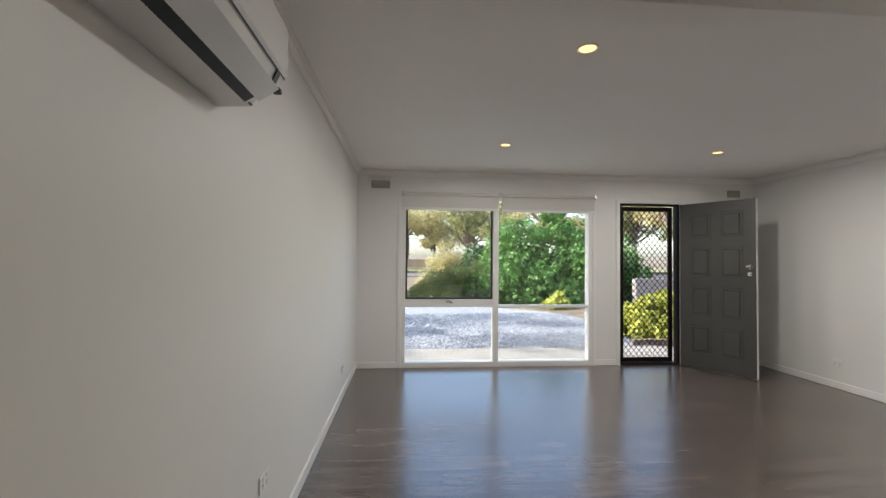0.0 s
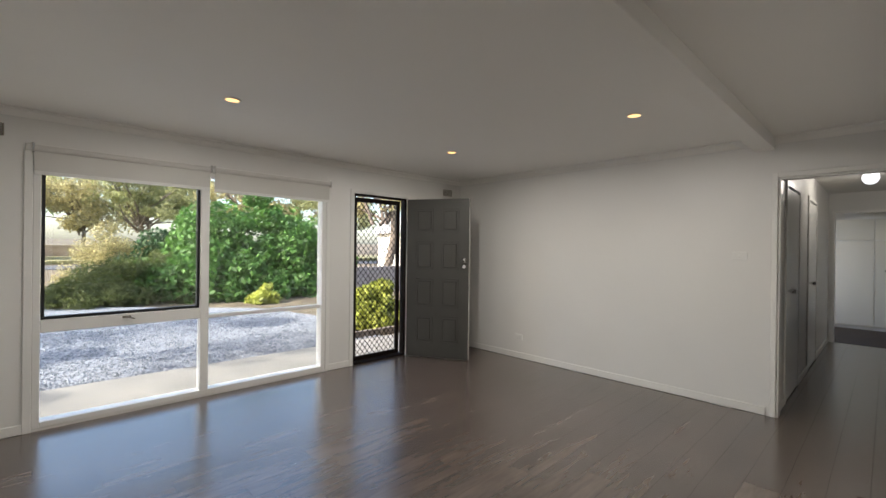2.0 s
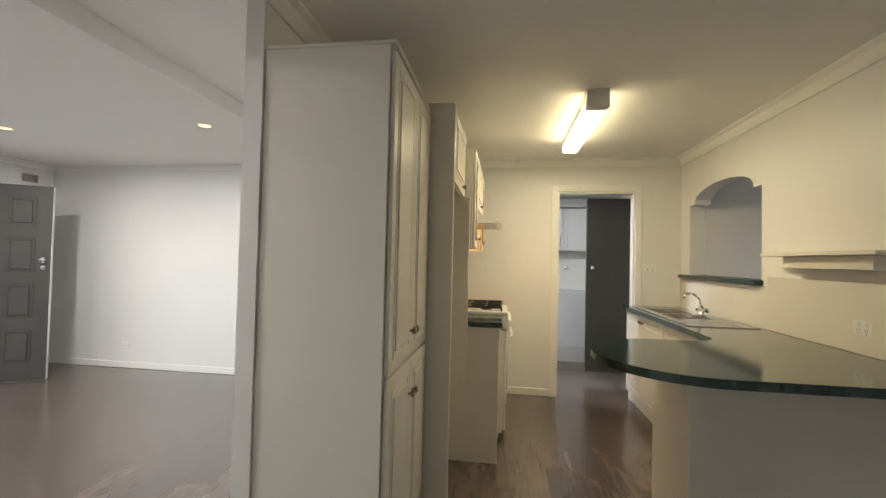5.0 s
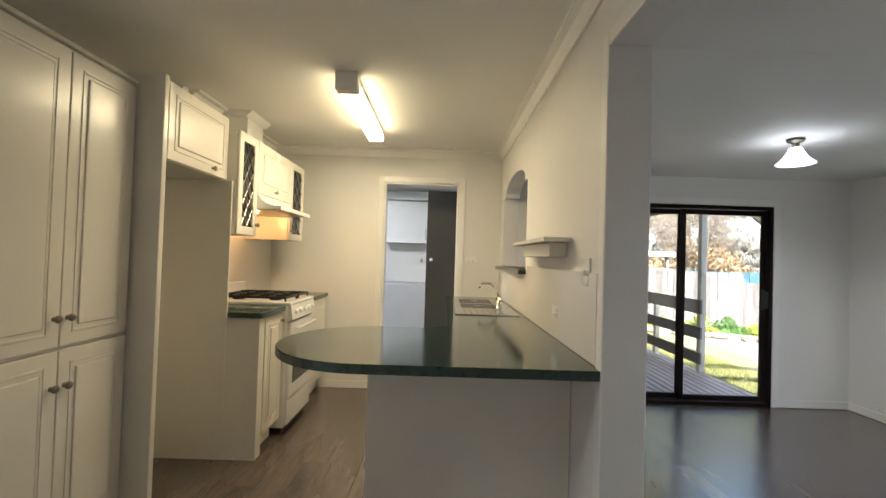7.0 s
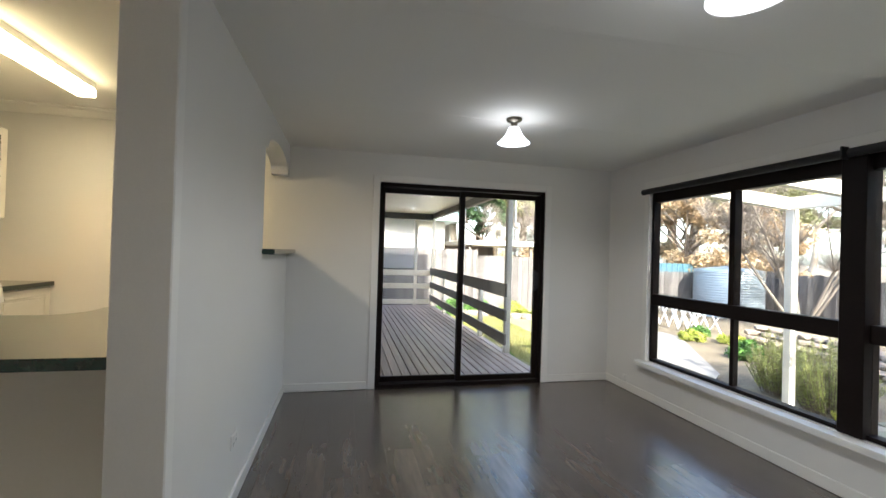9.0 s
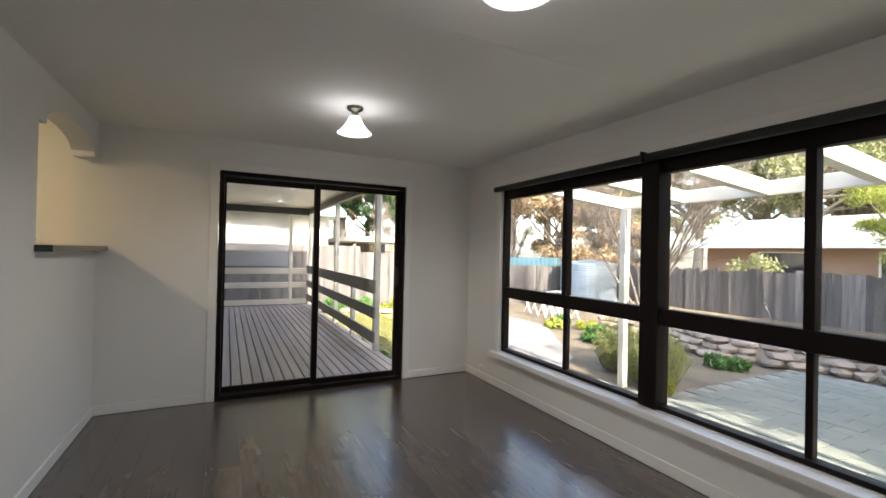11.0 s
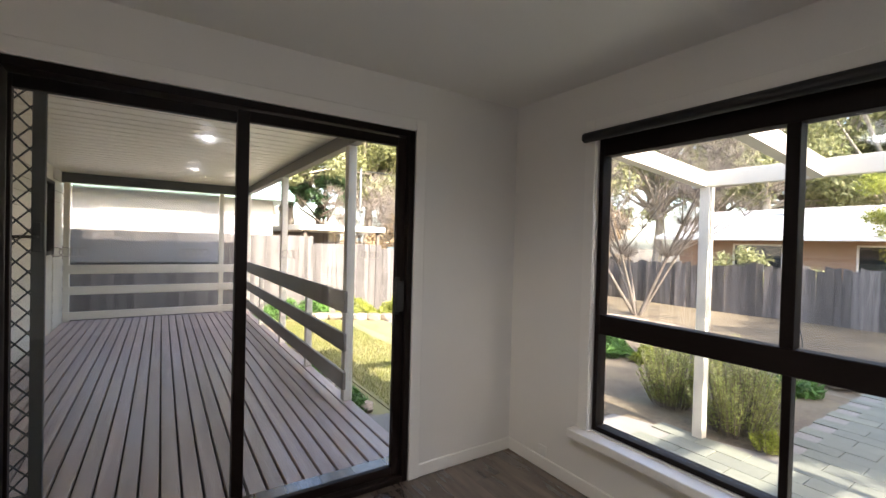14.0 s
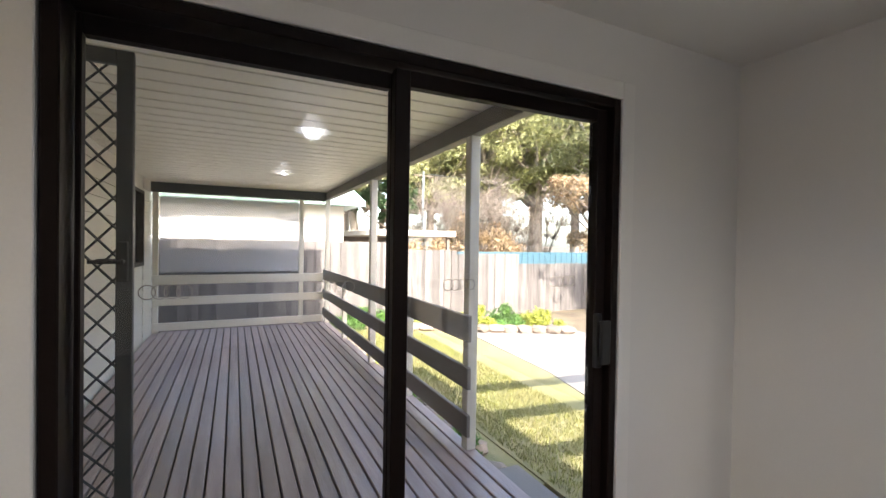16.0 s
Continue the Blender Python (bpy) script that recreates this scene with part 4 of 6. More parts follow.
box(bm, 4.005, -5.566, 0.36, 4.405, -5.568, 0.66)
part("oven_window", bm, SHADEDWIN, od)
bm = B()
cyl(bm, (3.985, -5.600, 0.775), (4.425, -5.600, 0.775), 0.011, seg=12)
for xx in (4.005, 4.405):
    cyl(bm, (xx, -5.565, 0.775), (xx, -5.600, 0.775), 0.008, seg=8)
part("oven_handle", bm, APPLIANCE, od)
bm = B()
box(bm, 3.940, -5.535, 0.07, 4.470, -5.560, 0.25, 0.006, 2)
part("drawer_front", bm, APPLIANCE, st)
bm = B()
box(bm, 3.945, -5.515, 0.0, 4.465, -4.985, 0.06)
part("plinth", bm, BLACK, st)
bm = B()
box(bm, 3.925, -4.940, 0.975, 4.485, -4.975, 1.09, 0.012, 3)
part("splash_rail", bm, APPLIANCE, st)

# peninsula and sink run
bm = B()
pts = []
cx, cy, r = 2.71, -6.37, 0.42
for i in range(25):
    a = math.pi * (1 - i / 24)
    pts.append((cx + r * math.cos(a), cy + r * math.sin(a)))
pts += [(cx + r, -6.56)]
for i in range(1, 7):
    a = math.pi + math.pi / 2 * i / 6
    pts.append((cx + r + 0.15 + 0.15 * math.cos(a), -6.56 + 0.15 * math.sin(a)))
pts += [(KE - 0.002, -6.71), (KE - 0.002, KDK + 0.002), (cx - r, KDK + 0.002)]
prism(bm, pts, 0.915, 0.952, "z", False)
rim = [e for e in bm.edges if len(e.link_faces) == 2 and abs(e.verts[0].co.z - e.verts[1].co.z) < 1e-6 and e.calc_face_angle(0) > 1.2]
bmesh.ops.bevel(bm, geom=rim, offset=0.004, segments=2, affect="EDGES")
bm.normal_update()
bmesh.ops.triangulate(bm, faces=[f for f in bm.faces if len(f.verts) > 4])
tagged(part("benchtop", bm, BENCH), "dark green laminate peninsula benchtop with rounded end", "benchtop")
bm = B()
box(bm, 2.664, -6.369, 0.0, 3.12, KDK + 0.003, 0.912, 0.002)
pb = thing("peninsula_base", (2.89, -6.8, 0), "plain white panelled base under the peninsula", "bench base")
part("carcass", bm, LAMINATE, pb)
bm = B()
box(bm, 2.65, -6.355, 0.0, 2.6635, KDK + 0.003, 0.912, 0.003)
part("front_panel", bm, LAMINATE, pb)
bm = B()
box(bm, 2.664, -6.355, 0.0, 3.12, -6.3685, 0.912, 0.003)
part("end_panel", bm, LAMINATE, pb)
base_cab(3.16, 4.10, KDK + 0.004, -6.765, "white base cabinet under the sink bench", [(3.18, 3.63, 3.59), (3.63, 4.09, 3.67)], out=1)
base_cab(4.103, KE - 0.004, KDK + 0.004, -6.765, "white sink cabinet with two doors", [(4.11, 4.59, 4.55), (4.59, 5.085, 4.63)], out=1)

sk = thing("kitchen_sink", (4.5, -7.0, 0.9), "stainless steel double-bowl sink with drainer", "sink")
bm = B()
X0, X1, Y0, Y1 = 3.70, 4.86, -6.77, -7.215
bowls = [(4.08, 4.38), (4.44, 4.78)]
z = 0.9525
xs_ = [X0, *[u for w in bowls for u in w], X1]
ys_ = [Y1, -7.11, -6.83, Y0]
grid = {(i, j, k): bm.verts.new((x, y, z + 0.006 * k)) for i, x in enumerate(xs_) for j, y in enumerate(ys_) for k in (0, 1)}
for i in range(len(xs_) - 1):
    for j in range(len(ys_) - 1):
        if j == 1 and i in (1, 3):
            continue
        for k in (0, 1):
            bm.faces.new([grid[i + a, j + c, k] for a, c in ((0, 0), (1, 0), (1, 1), (0, 1))])
rim = [e for e in bm.edges if len(e.link_faces) == 1 and e.verts[0].co.z > z + 0.003]
low = {tuple(round(c, 4) for c in v.co): v for v in bm.verts}
for e in rim:
    p, q = e.verts
    bm.faces.new((p, q, low[round(q.co.x, 4), round(q.co.y, 4), round(z, 4)], low[round(p.co.x, 4), round(p.co.y, 4), round(z, 4)]))
sink_top = part("sink_top", bm, STEEL, sk)
for i in range(7):
    bm = B()
    box(bm, X0 + 0.04, -6.84 - i * 0.045, z + 0.006, bowls[0][0] - 0.05, -6.848 - i * 0.045, z + 0.009)
    part("drainer_rib", bm, STEEL, sink_top)
# flat plates: the bowls' shaded depth is only a dark colour
for a, b2 in bowls:
    bm = B()
    box(bm, a, -6.83, z + 0.0062, b2, -7.11, z + 0.0066)
    part("bowl", bm, mat("sink_bowl_shade", (0.035, 0.035, 0.034), 0.35, metal=0.6, var=0.1), sk, "flat dark plate painted as the shaded bowl")
    bm = B()
    lathe(bm, [(0.001, 0.9595), (0.03, 0.9598), (0.034, 0.961), (0.036, 0.9595)], 18, ((a + b2) / 2, -6.97, 0))
    part("plug_hole", bm, STEEL, sk)
tap = thing("mixer_tap", (4.43, -7.165, 0.958), "chrome kitchen tap with swan spout and two handles", "tap")
bm = B()
lathe(bm, [(0.028, 0.0), (0.026, 0.012), (0.016, 0.02), (0.014, 0.06)], 16, (4.43, -7.165, 0.959))
part("tap_base", bm, CHROME, tap, smooth=True)
bm = B()
path = [Vector((4.43, -7.165, 1.01)), Vector((4.425, -7.14, 1.09)), Vector((4.40, -7.085, 1.13)), Vector((4.36, -7.015, 1.135)), Vector((4.34, -6.985, 1.10))]
for a, b2 in zip(path, path[1:]):
    cyl(bm, a, b2, 0.0095, seg=12)
part("spout", bm, CHROME, tap, smooth=True)
for s in (-1, 1):
    bm = B()
    cyl(bm, (4.43 + s * 0.02, -7.165, 0.987), (4.43 + s * 0.08, -7.165, 0.992), 0.012, seg=12)
    lathe(bm, [(0.016, 0.982), (0.02, 1.002), (0.016, 1.017), (0.001, 1.019)], 12, (4.43 + s * 0.085, -7.165, 0))
    part("tap_handle", bm, CHROME, tap)

# tiled splashbacks
bm = B()
box(bm, 2.36, KDK + 0.0008, 0.954, HX0 - 0.08, KDK + 0.008, 1.30)
box(bm, HX0 - 0.08, KDK + 0.0008, 0.954, KE - 0.001, KDK + 0.008, 1.232)
struct("splashback_1", bm, TILE, "glossy pale tiled splashback above the sink bench", "splashback")
bm = B()
box(bm, 3.613, -4.931, 0.952, KE - 0.001, -4.938, 1.448)
struct("splashback_2", bm, TILE, "glossy pale tiled splashback behind the stove", "splashback")

# hatch sill and little wall shelf
bm = B()
box(bm, HX0 - 0.02, KDK + 0.055, 1.24, KE - 0.06, KDD - 0.075, 1.275, 0.006, 2)
tagged(part("hatch_sill", bm, BENCH), "dark green laminate sill of the arched hatch", "sill")
sh = thing("wall_shelf", (3.1, KDK, 1.36), "small white wall shelf with a boxed underside", "shelf")
bm = B()
box(bm, 2.70, KDK + 0.001, 1.43, 3.55, KDK + 0.13, 1.45, 0.003)
part("shelf_board", bm, LAMINATE, sh)
bm = B()
box(bm, 2.77, KDK + 0.001, 1.36, 3.40, KDK + 0.085, 1.429, 0.003)
part("box_front", bm, LAMINATE, sh)

# fluorescent batten
tb = thing("fluorescent_light", (3.85, -6.07, KH), "long fluorescent ceiling batten with glowing diffuser", "ceiling light")
bm = B()
box(bm, 3.25, -6.005, KH - 0.112, 3.33, -6.14, KH - 0.001, 0.003)
part("end_cap", bm, PLASTIC, tb)
bm = B()
box(bm, 3.331, -6.02, KH - 0.045, 4.40, -6.13, KH - 0.001, 0.003)
part("batten", bm, PLASTIC, tb)
bm = B()
box(bm, 3.331, -6.015, KH - 0.108, 4.40, -6.135, KH - 0.046, 0.012, 3)
part("diffuser", bm, TUBEGLOW, tb, "glowing warm diffuser")

# laundry beyond the kitchen
plain_door("back_door", Matrix.Translation((5.82, -7.28, 0.09)) @ Matrix.Rotation(radians(91.5), 4, "Z"), 0.80,
           "charcoal flush back door standing open, with pet flap", DOORGREY, 2.03, True, 0.74, 1.22)
pf = thing("pet_flap", (5.82, -6.7, 0.2), "dark framed pet flap low in the back door", "pet flap")
M2 = Matrix.Translation((5.82, -7.28, 0.09)) @ Matrix.Rotation(radians(91.5), 4, "Z")
bm = B()
ring_frame(bm, "y", 0.0185, 0.03, 0.42, 0.66, 0.09, 0.38, 0.025)
part("flap_frame", bm, GREYFRAME, pf, m=M2)
bm = B()
box(bm, 0.447, 0.0187, 0.117, 0.633, 0.024, 0.353, 0.003)
part("flap", bm, DOORGREY, pf, m=M2)
lc = thing("laundry_cabinet", (7.75, -6.5, 1.5), "white laundry wall cabinet with bar handles", "cabinet")
bm = B()
box(bm, 7.58, -5.75, 1.55, 7.89, -7.15, 2.22, 0.003)
part("carcass", bm, APPLIANCE, lc)
for k in range(2):
    bm = B()
    box(bm, 7.56, -5.76 - k * 0.69, 1.555, 7.579, -6.44 - k * 0.69, 2.215, 0.003)
    d = part("door", bm, APPLIANCE, lc)
    bm = B()
    cyl(bm, (7.54, -6.40 - k * 0.10, 1.60), (7.54, -6.40 - k * 0.10, 1.78), 0.006, seg=8)
    part("bar_handle", bm, CHROME, d)
bm = B()
box(bm, 7.55, -5.5, 2.24, 7.89, -7.29, 2.27, 0.003)
struct("laundry_rail_trim", bm, TRIM, "white trim above the laundry cabinet", "trim")
lt = thing("laundry_tub_unit", (7.6, -6.4, 0), "pale grey laundry bench unit against the wall", "laundry tub")
bm = B()
box(bm, 7.30, -5.7, 0.0, 7.89, -7.2, 0.92, 0.006)
part("body", bm, mat("pale_grey_laminate", (0.45, 0.45, 0.45), 0.35, var=0.03), lt)
for k in range(2):
    tp = thing("laundry_tap", (7.89, -6.33 - k * 0.2, 1.25), "small chrome laundry wall tap", "tap", "laundry taps")
    bm = B()
    cyl(bm, (7.895, -6.33 - k * 0.2, 1.27), (7.82, -6.33 - k * 0.2, 1.27), 0.018, seg=12)
    part("valve", bm, NICKEL, tp)
    bm = B()
    cyl(bm, (7.83, -6.33 - k * 0.2, 1.27), (7.83, -6.33 - k * 0.2, 1.315), 0.024, 0.016, seg=12)
    part("tap_handle", bm, CHROME, tp)


# ---- dining room ----
def pendant(x, y):
    e = thing("ceiling_lamp", (x, y, DH), "small ceiling lamp with frosted bell glass shade, lit", "ceiling lamp", "dining room lamps")
    bm = B()
    lathe(bm, [(0.052, -0.001), (0.052, -0.012), (0.044, -0.022), (0.022, -0.03), (0.020, -0.055), (0.034, -0.062), (0.036, -0.075), (0.001, -0.075)], 24, (x, y, DH))
    part("ceiling_mount", bm, NICKEL, e, "brushed metal mount", smooth=True)
    bm = B()
    lathe(bm, [(0.036, -0.062), (0.045, -0.085), (0.062, -0.115), (0.082, -0.140), (0.108, -0.165), (0.110, -0.168), (0.104, -0.166), (0.078, -0.142), (0.058, -0.116), (0.040, -0.085)], 32, (x, y, DH))
    part("glass_shade", bm, SHADEGLOW, e, "frosted white bell glass", smooth=True).visible_shadow = False
    bm = B()
    lathe(bm, [(0.001, -0.150), (0.018, -0.145), (0.028, -0.125), (0.024, -0.10), (0.014, -0.08), (0.014, -0.07)], 16, (x, y, DH))
    part("bulb", bm, BULBCOOL, e, smooth=True).visible_shadow = False
    return e


pendant(3.573, -8.983)
pendant(1.85, -8.99)

sd = thing("door_1", (DE, -9.03, 0.0), "dark bronze aluminium sliding glass door with two panels", "sliding door", kind="structure")
bm = B()
ring_frame(bm, "x", DE - 0.012, DE + 0.115, -9.865, -8.205, 0.002, 1.928, 0.034)
part("door_frame", bm, DARKFRAME, sd)


def glazed(y0, y1, x0, label, w=0.048, w1=0.048):
    bm = B()
    box(bm, x0, y0, 0.042, x0 + 0.034, y0 + w, 1.888, 0.003)
    box(bm, x0, y1 - w1, 0.042, x0 + 0.034, y1, 1.888, 0.003)
    box(bm, x0, y0 + w, 0.042, x0 + 0.034, y1 - w1, 0.09, 0.003)
    box(bm, x0, y0 + w, 1.84, x0 + 0.034, y1 - w1, 1.888, 0.003)
    f = part("sliding_panel", bm, DARKFRAME, sd, label)
    pane("pane", f, x0 + 0.015, y0 + w, 0.09, x0 + 0.019, y1 - w1, 1.84)
    return f


glazed(-9.035, -8.245, DE + 0.058, "fixed glass panel", 0.048, 0.012)
pan_r = glazed(-9.825, -8.985, DE + 0.014, "sliding glass panel")
bm = B()
box(bm, DE - 0.012, -9.79, 0.93, DE + 0.012, -9.765, 1.13, 0.005, 2)
box(bm, DE - 0.045, -9.80, 0.95, DE - 0.03, -9.755, 1.11, 0.005, 2)
for z in (0.96, 1.09):
    box(bm, DE - 0.035, -9.785, z, DE - 0.010, -9.77, z + 0.014)
part("pull_handle", bm, BLACK, pan_r, "black pull handle with latch")


def ring_sticker(yc, x):
    e = thing("safety_sticker", (x, yc, 1.25), "safety sticker of linked grey rings on door glass", "sticker", "ring stickers on the sliding door")
    for i in range(4):
        bm = B()
        n = 28
        y = yc + (i - 1.5) * 0.026
        for r0, r1 in ((0.016, 0.0185),):
            a = [bm.verts.new((x, y + r0 * math.cos(2 * math.pi * k / n), 1.25 + r0 * math.sin(2 * math.pi * k / n))) for k in range(n)]
            b2 = [bm.verts.new((x - 0.0008, y + r1 * math.cos(2 * math.pi * k / n), 1.25 + r1 * math.sin(2 * math.pi * k / n))) for k in range(n)]
            for k in range(n):
                bm.faces.new((a[k], a[(k + 1) % n], b2[(k + 1) % n], b2[k]))
        part("printed_ring", bm, VENTM, e)


for yy, xx in ((-8.42, DE + 0.070), (-8.83, DE + 0.070), (-9.21, DE + 0.026), (-9.63, DE + 0.026)):
    ring_sticker(yy, xx)

screen_door("security_screen_door", 0.79, 2.0, 0.05, Matrix.Translation((5.57, -7.46, 0.03)) @ Matrix.Rotation(radians(-90), 4, "Z"),
            "grey security screen door with diamond grille, swung open", GREYFRAME, (0.085, 0.096), handle_at=(0.762, 1.27))

w2 = thing("window_2", (2.6, DS - 0.06, 0.34), "wide dark bronze aluminium window with four lights and sliders", "window", kind="structure")
WX0, WX1, WZ0, WZ1 = 0.945, 4.282, 0.352, 1.92
bm = B()
ring_frame(bm, "y", DS - 0.09, DS - 0.018, WX0, WX1, WZ0, WZ1, 0.026)
part("window_frame", bm, DARKFRAME, w2)
bm = B()
box(bm, 2.60, DS - 0.105, WZ0 + 0.001, 2.725, DS + 0.012, WZ1 - 0.001, 0.004)
part("centre_post", bm, DARKFRAME, w2)
bm = B()
box(bm, WX0 + 0.001, DS - 0.10, 1.80, WX1 - 0.001, DS - 0.03, WZ1 - 0.027, 0.003)
part("head_rail", bm, DARKFRAME, w2)
for a, b2 in ((2.725, WX1 - 0.026), (WX0 + 0.026, 2.60)):
    mid = 3.45 if a > 2 else 1.855
    bm = B()
    box(bm, a, DS - 0.09, 0.865, b2, DS - 0.02, 0.965, 0.004)
    part("transom", bm, DARKFRAME, w2)
    bm = B()
    box(bm, mid - 0.022, DS - 0.09, 0.965, mid + 0.022, DS - 0.022, 1.80, 0.003)
    part("mullion", bm, DARKFRAME, w2)
    bm = B()
    box(bm, mid - 0.015, DS - 0.09, WZ0 + 0.026, mid + 0.015, DS - 0.04, 0.865, 0.003)
    part("mullion", bm, DARKFRAME, w2)
    for c, d in ((a, mid - 0.02), (mid + 0.02, b2)):
        pane("pane", w2, c, DS - 0.055, 0.965, d, DS - 0.051, 1.80)
        pane("pane", w2, c, DS - 0.055, WZ0 + 0.03, d, DS - 0.051, 0.866)
bm = B()
box(bm, 0.85, DS - 0.008, 0.30, 4.37, DS + 0.075, 0.345, 0.006, 2)
box(bm, 0.922, DS - 0.10, 0.341, 4.298, DS - 0.0085, 0.351)
tagged(part("window_sill", bm, TRIM), "white painted timber window sill", "window sill")
bm = B()
box(bm, WX1 + 0.002, DS - 0.10, 0.346, 4.298, DS + 0.004, 1.918, 0.002)
box(bm, 0.922, DS - 0.10, 0.346, WX0 - 0.002, DS + 0.004, 1.918, 0.002)
box(bm, 4.285, DS + 0.001, 0.346, 4.345, DS + 0.018, 1.99, 0.003)
box(bm, 0.875, DS + 0.001, 0.346, 0.935, DS + 0.018, 1.99, 0.003)
box(bm, 0.935, DS + 0.001, 1.925, 4.285, DS + 0.018, 1.99, 0.003)
struct("window_trim", bm, TRIM, "white timber trim around the dining window", "trim")
bl = thing("roller_blind", (2.6, DS + 0.04, 1.93), "black roller blind rolled fully up above the window", "blind")
for a, b2 in ((2.68, 4.33), (0.90, 2.66)):
    bm = B()
    cyl(bm, (a, DS + 0.045, 1.895), (b2, DS + 0.045, 1.895), 0.026, seg=16)
    part("rolled_fabric", bm, BLACK, bl)
    bm = B()
    box(bm, a, DS + 0.019, 1.865, a + 0.012, DS + 0.075, 1.935, 0.003)
    part("bracket", bm, BLACK, bl)

# ---- deck ----
DZ = -0.035
bm = B()
box(bm, DE + 0.13, -7.45, DZ - 0.22, 11.5, -10.08, DZ - 0.035)
deck = tagged(part("deck", bm, SUBFLOOR), "timber deck of long weathered red-brown boards", "deck", kind="structure")
bd = bpy.data.meshes.new("deck_board")
bm = B()
box(bm, 0, 0, -0.028, 11.5 - (DE + 0.135), 0.085, 0, 0.004)
bm.to_mesh(bd)
bm.free()
bd.materials.append(DECKM)
yb = -7.545
while yb > -10.10:
    ob = new("board", bd)
    ob.location = (DE + 0.135, yb, DZ)
    ob.parent = deck
    yb -= 0.0975
bm = B()
box(bm, 5.05, -10.10, -0.24, 6.25, -10.42, -0.20, 0.006)
box(bm, 5.08, -10.12, -0.46, 5.12, -10.40, -0.2405)
box(bm, 6.18, -10.12, -0.46, 6.22, -10.40, -0.2405)
tagged(part("deck_step", bm, RAIL), "grey timber step down from the deck", "step")


def deck_post(x, y, z1, w=0.075, label="slender taupe painted deck post"):
    bm = B()
    box(bm, x - w / 2, y - w / 2, DZ - 0.001, x + w / 2, y + w / 2, z1, 0.005)
    return tagged(part("deck_post", bm, CREAM), label, "post", "deck posts")


for x, y in ((6.31, -10.045), (8.66, -10.045), (11.42, -10.045), (11.42, -9.60), (11.42, -7.50)):
    deck_post(x, y, 2.12)


def rail_board(x0, y0, z0, x1, y1, z1, mt):
    bm = B()
    box(bm, x0, y0, z0, x1, y1, z1, 0.005)
    return bm


rs = thing("deck_railing", (8.9, -10.0, 0), "taupe timber railing of three wide boards", "railing", "deck railings")
for z0, z1 in ((0.72, 0.90), (0.40, 0.55), (0.08, 0.23)):
    part("rail", rail_board(6.22, -9.975, z0, 11.46, -10.006, z1, RAIL), RAIL, rs)
for x in (7.45, 10.05):
    bm = B()
    box(bm, x - 0.035, -10.007, DZ, x + 0.035, -10.07, 0.88, 0.004)
    part("baluster_post", bm, CREAM, rs)
re_ = thing("deck_railing", (11.45, -8.7, 0), "cream timber railing of three wide boards", "railing", "deck railings")
for z0, z1 in ((0.70, 0.84), (0.38, 0.51), (0.0, 0.12)):
    part("rail", rail_board(11.36, -7.47, z0, 11.382, -9.96, z1, CREAM), CREAM, re_)

# clear outdoor blind at the deck end
blind_m = bpy.data.materials.new("clear_hazy_blind")
blind_m.use_nodes = True
bn = blind_m.node_tree
bt1, bt2 = bn.nodes.new("ShaderNodeBsdfTransparent"), bn.nodes.new("ShaderNodeMixShader")
bn.nodes["Principled BSDF"].inputs["Base Color"].default_value = (0.62, 0.64, 0.68, 1)
bn.nodes["Principled BSDF"].inputs["Roughness"].default_value = 0.35
bt2.inputs[0].default_value = 0.38
bn.links.new(bt1.outputs[0], bt2.inputs[1]), bn.links.new(bn.nodes["Principled BSDF"].outputs[0], bt2.inputs[2])
bn.links.new(bt2.outputs[0], bn.nodes["Material Output"].inputs[0])
ob_ = thing("outdoor_blind", (11.40, -8.6, 0.84), "hazy clear plastic outdoor blind at the deck end", "blind")
bm = B()
box(bm, 11.398, -7.56, 0.86, 11.401, -9.55, 2.088)
part("clear_sheet", bm, blind_m, ob_)
bm = B()
cyl(bm, (11.40, -7.55, 0.865), (11.40, -9.55, 0.865), 0.016, seg=10)
part("bottom_bar", bm, GREYFRAME, ob_)

# deck roof: flat pans with sunken joints
bm = B()
prof = []
x = DE + 0.13
while x < 11.55:
    prof += [(x, 2.245), (x + 0.166, 2.245), (x + 0.170, 2.29), (x + 0.186, 2.29)]
    x += 0.19
va = [bm.verts.new((u, -7.44, w)) for u, w in prof]
vb = [bm.verts.new((u, -10.20, w)) for u, w in prof]
for i in range(len(prof) - 1):
    bm.faces.new((va[i], va[i + 1], vb[i + 1], vb[i]))
box(bm, DE + 0.13, -7.44, 2.30, 11.6, -10.2, 2.33)
struct("deck_roof", bm, ROOFCREAM, "cream ribbed steel sheet roof over the deck", "roof")
bm = B()
box(bm, DE + 0.13, -10.005, 2.12, 11.55, -10.085, 2.243, 0.005)
struct("deck_beam_1", bm, RAIL, "taupe painted beam along the deck edge", "beam")
bm = B()
box(bm, 11.38, -7.44, 2.09, 11.46, -10.004, 2.243, 0.005)
struct("deck_beam_2", bm, GREYFRAME, "dark beam at the far deck end", "beam")
w3 = thing("window_3", (10.3, -7.42, 1.02), "dark-framed aluminium window in the deck wall", "window", kind="structure")
bm = B()
ring_frame(bm, "y", -7.45, -7.35, 9.75, 10.85, 1.02, 2.04, 0.045)
part("window_frame", bm, DARKFRAME, w3)
bm = B()
box(bm, 10.28, -7.44, 1.065, 10.32, -7.38, 1.995)
part("mullion", bm, DARKFRAME, w3)
bm = B()
box(bm, 9.795, -7.40, 1.065, 10.805, -7.395, 1.995)
part("pane", bm, SHADEDWIN, w3)

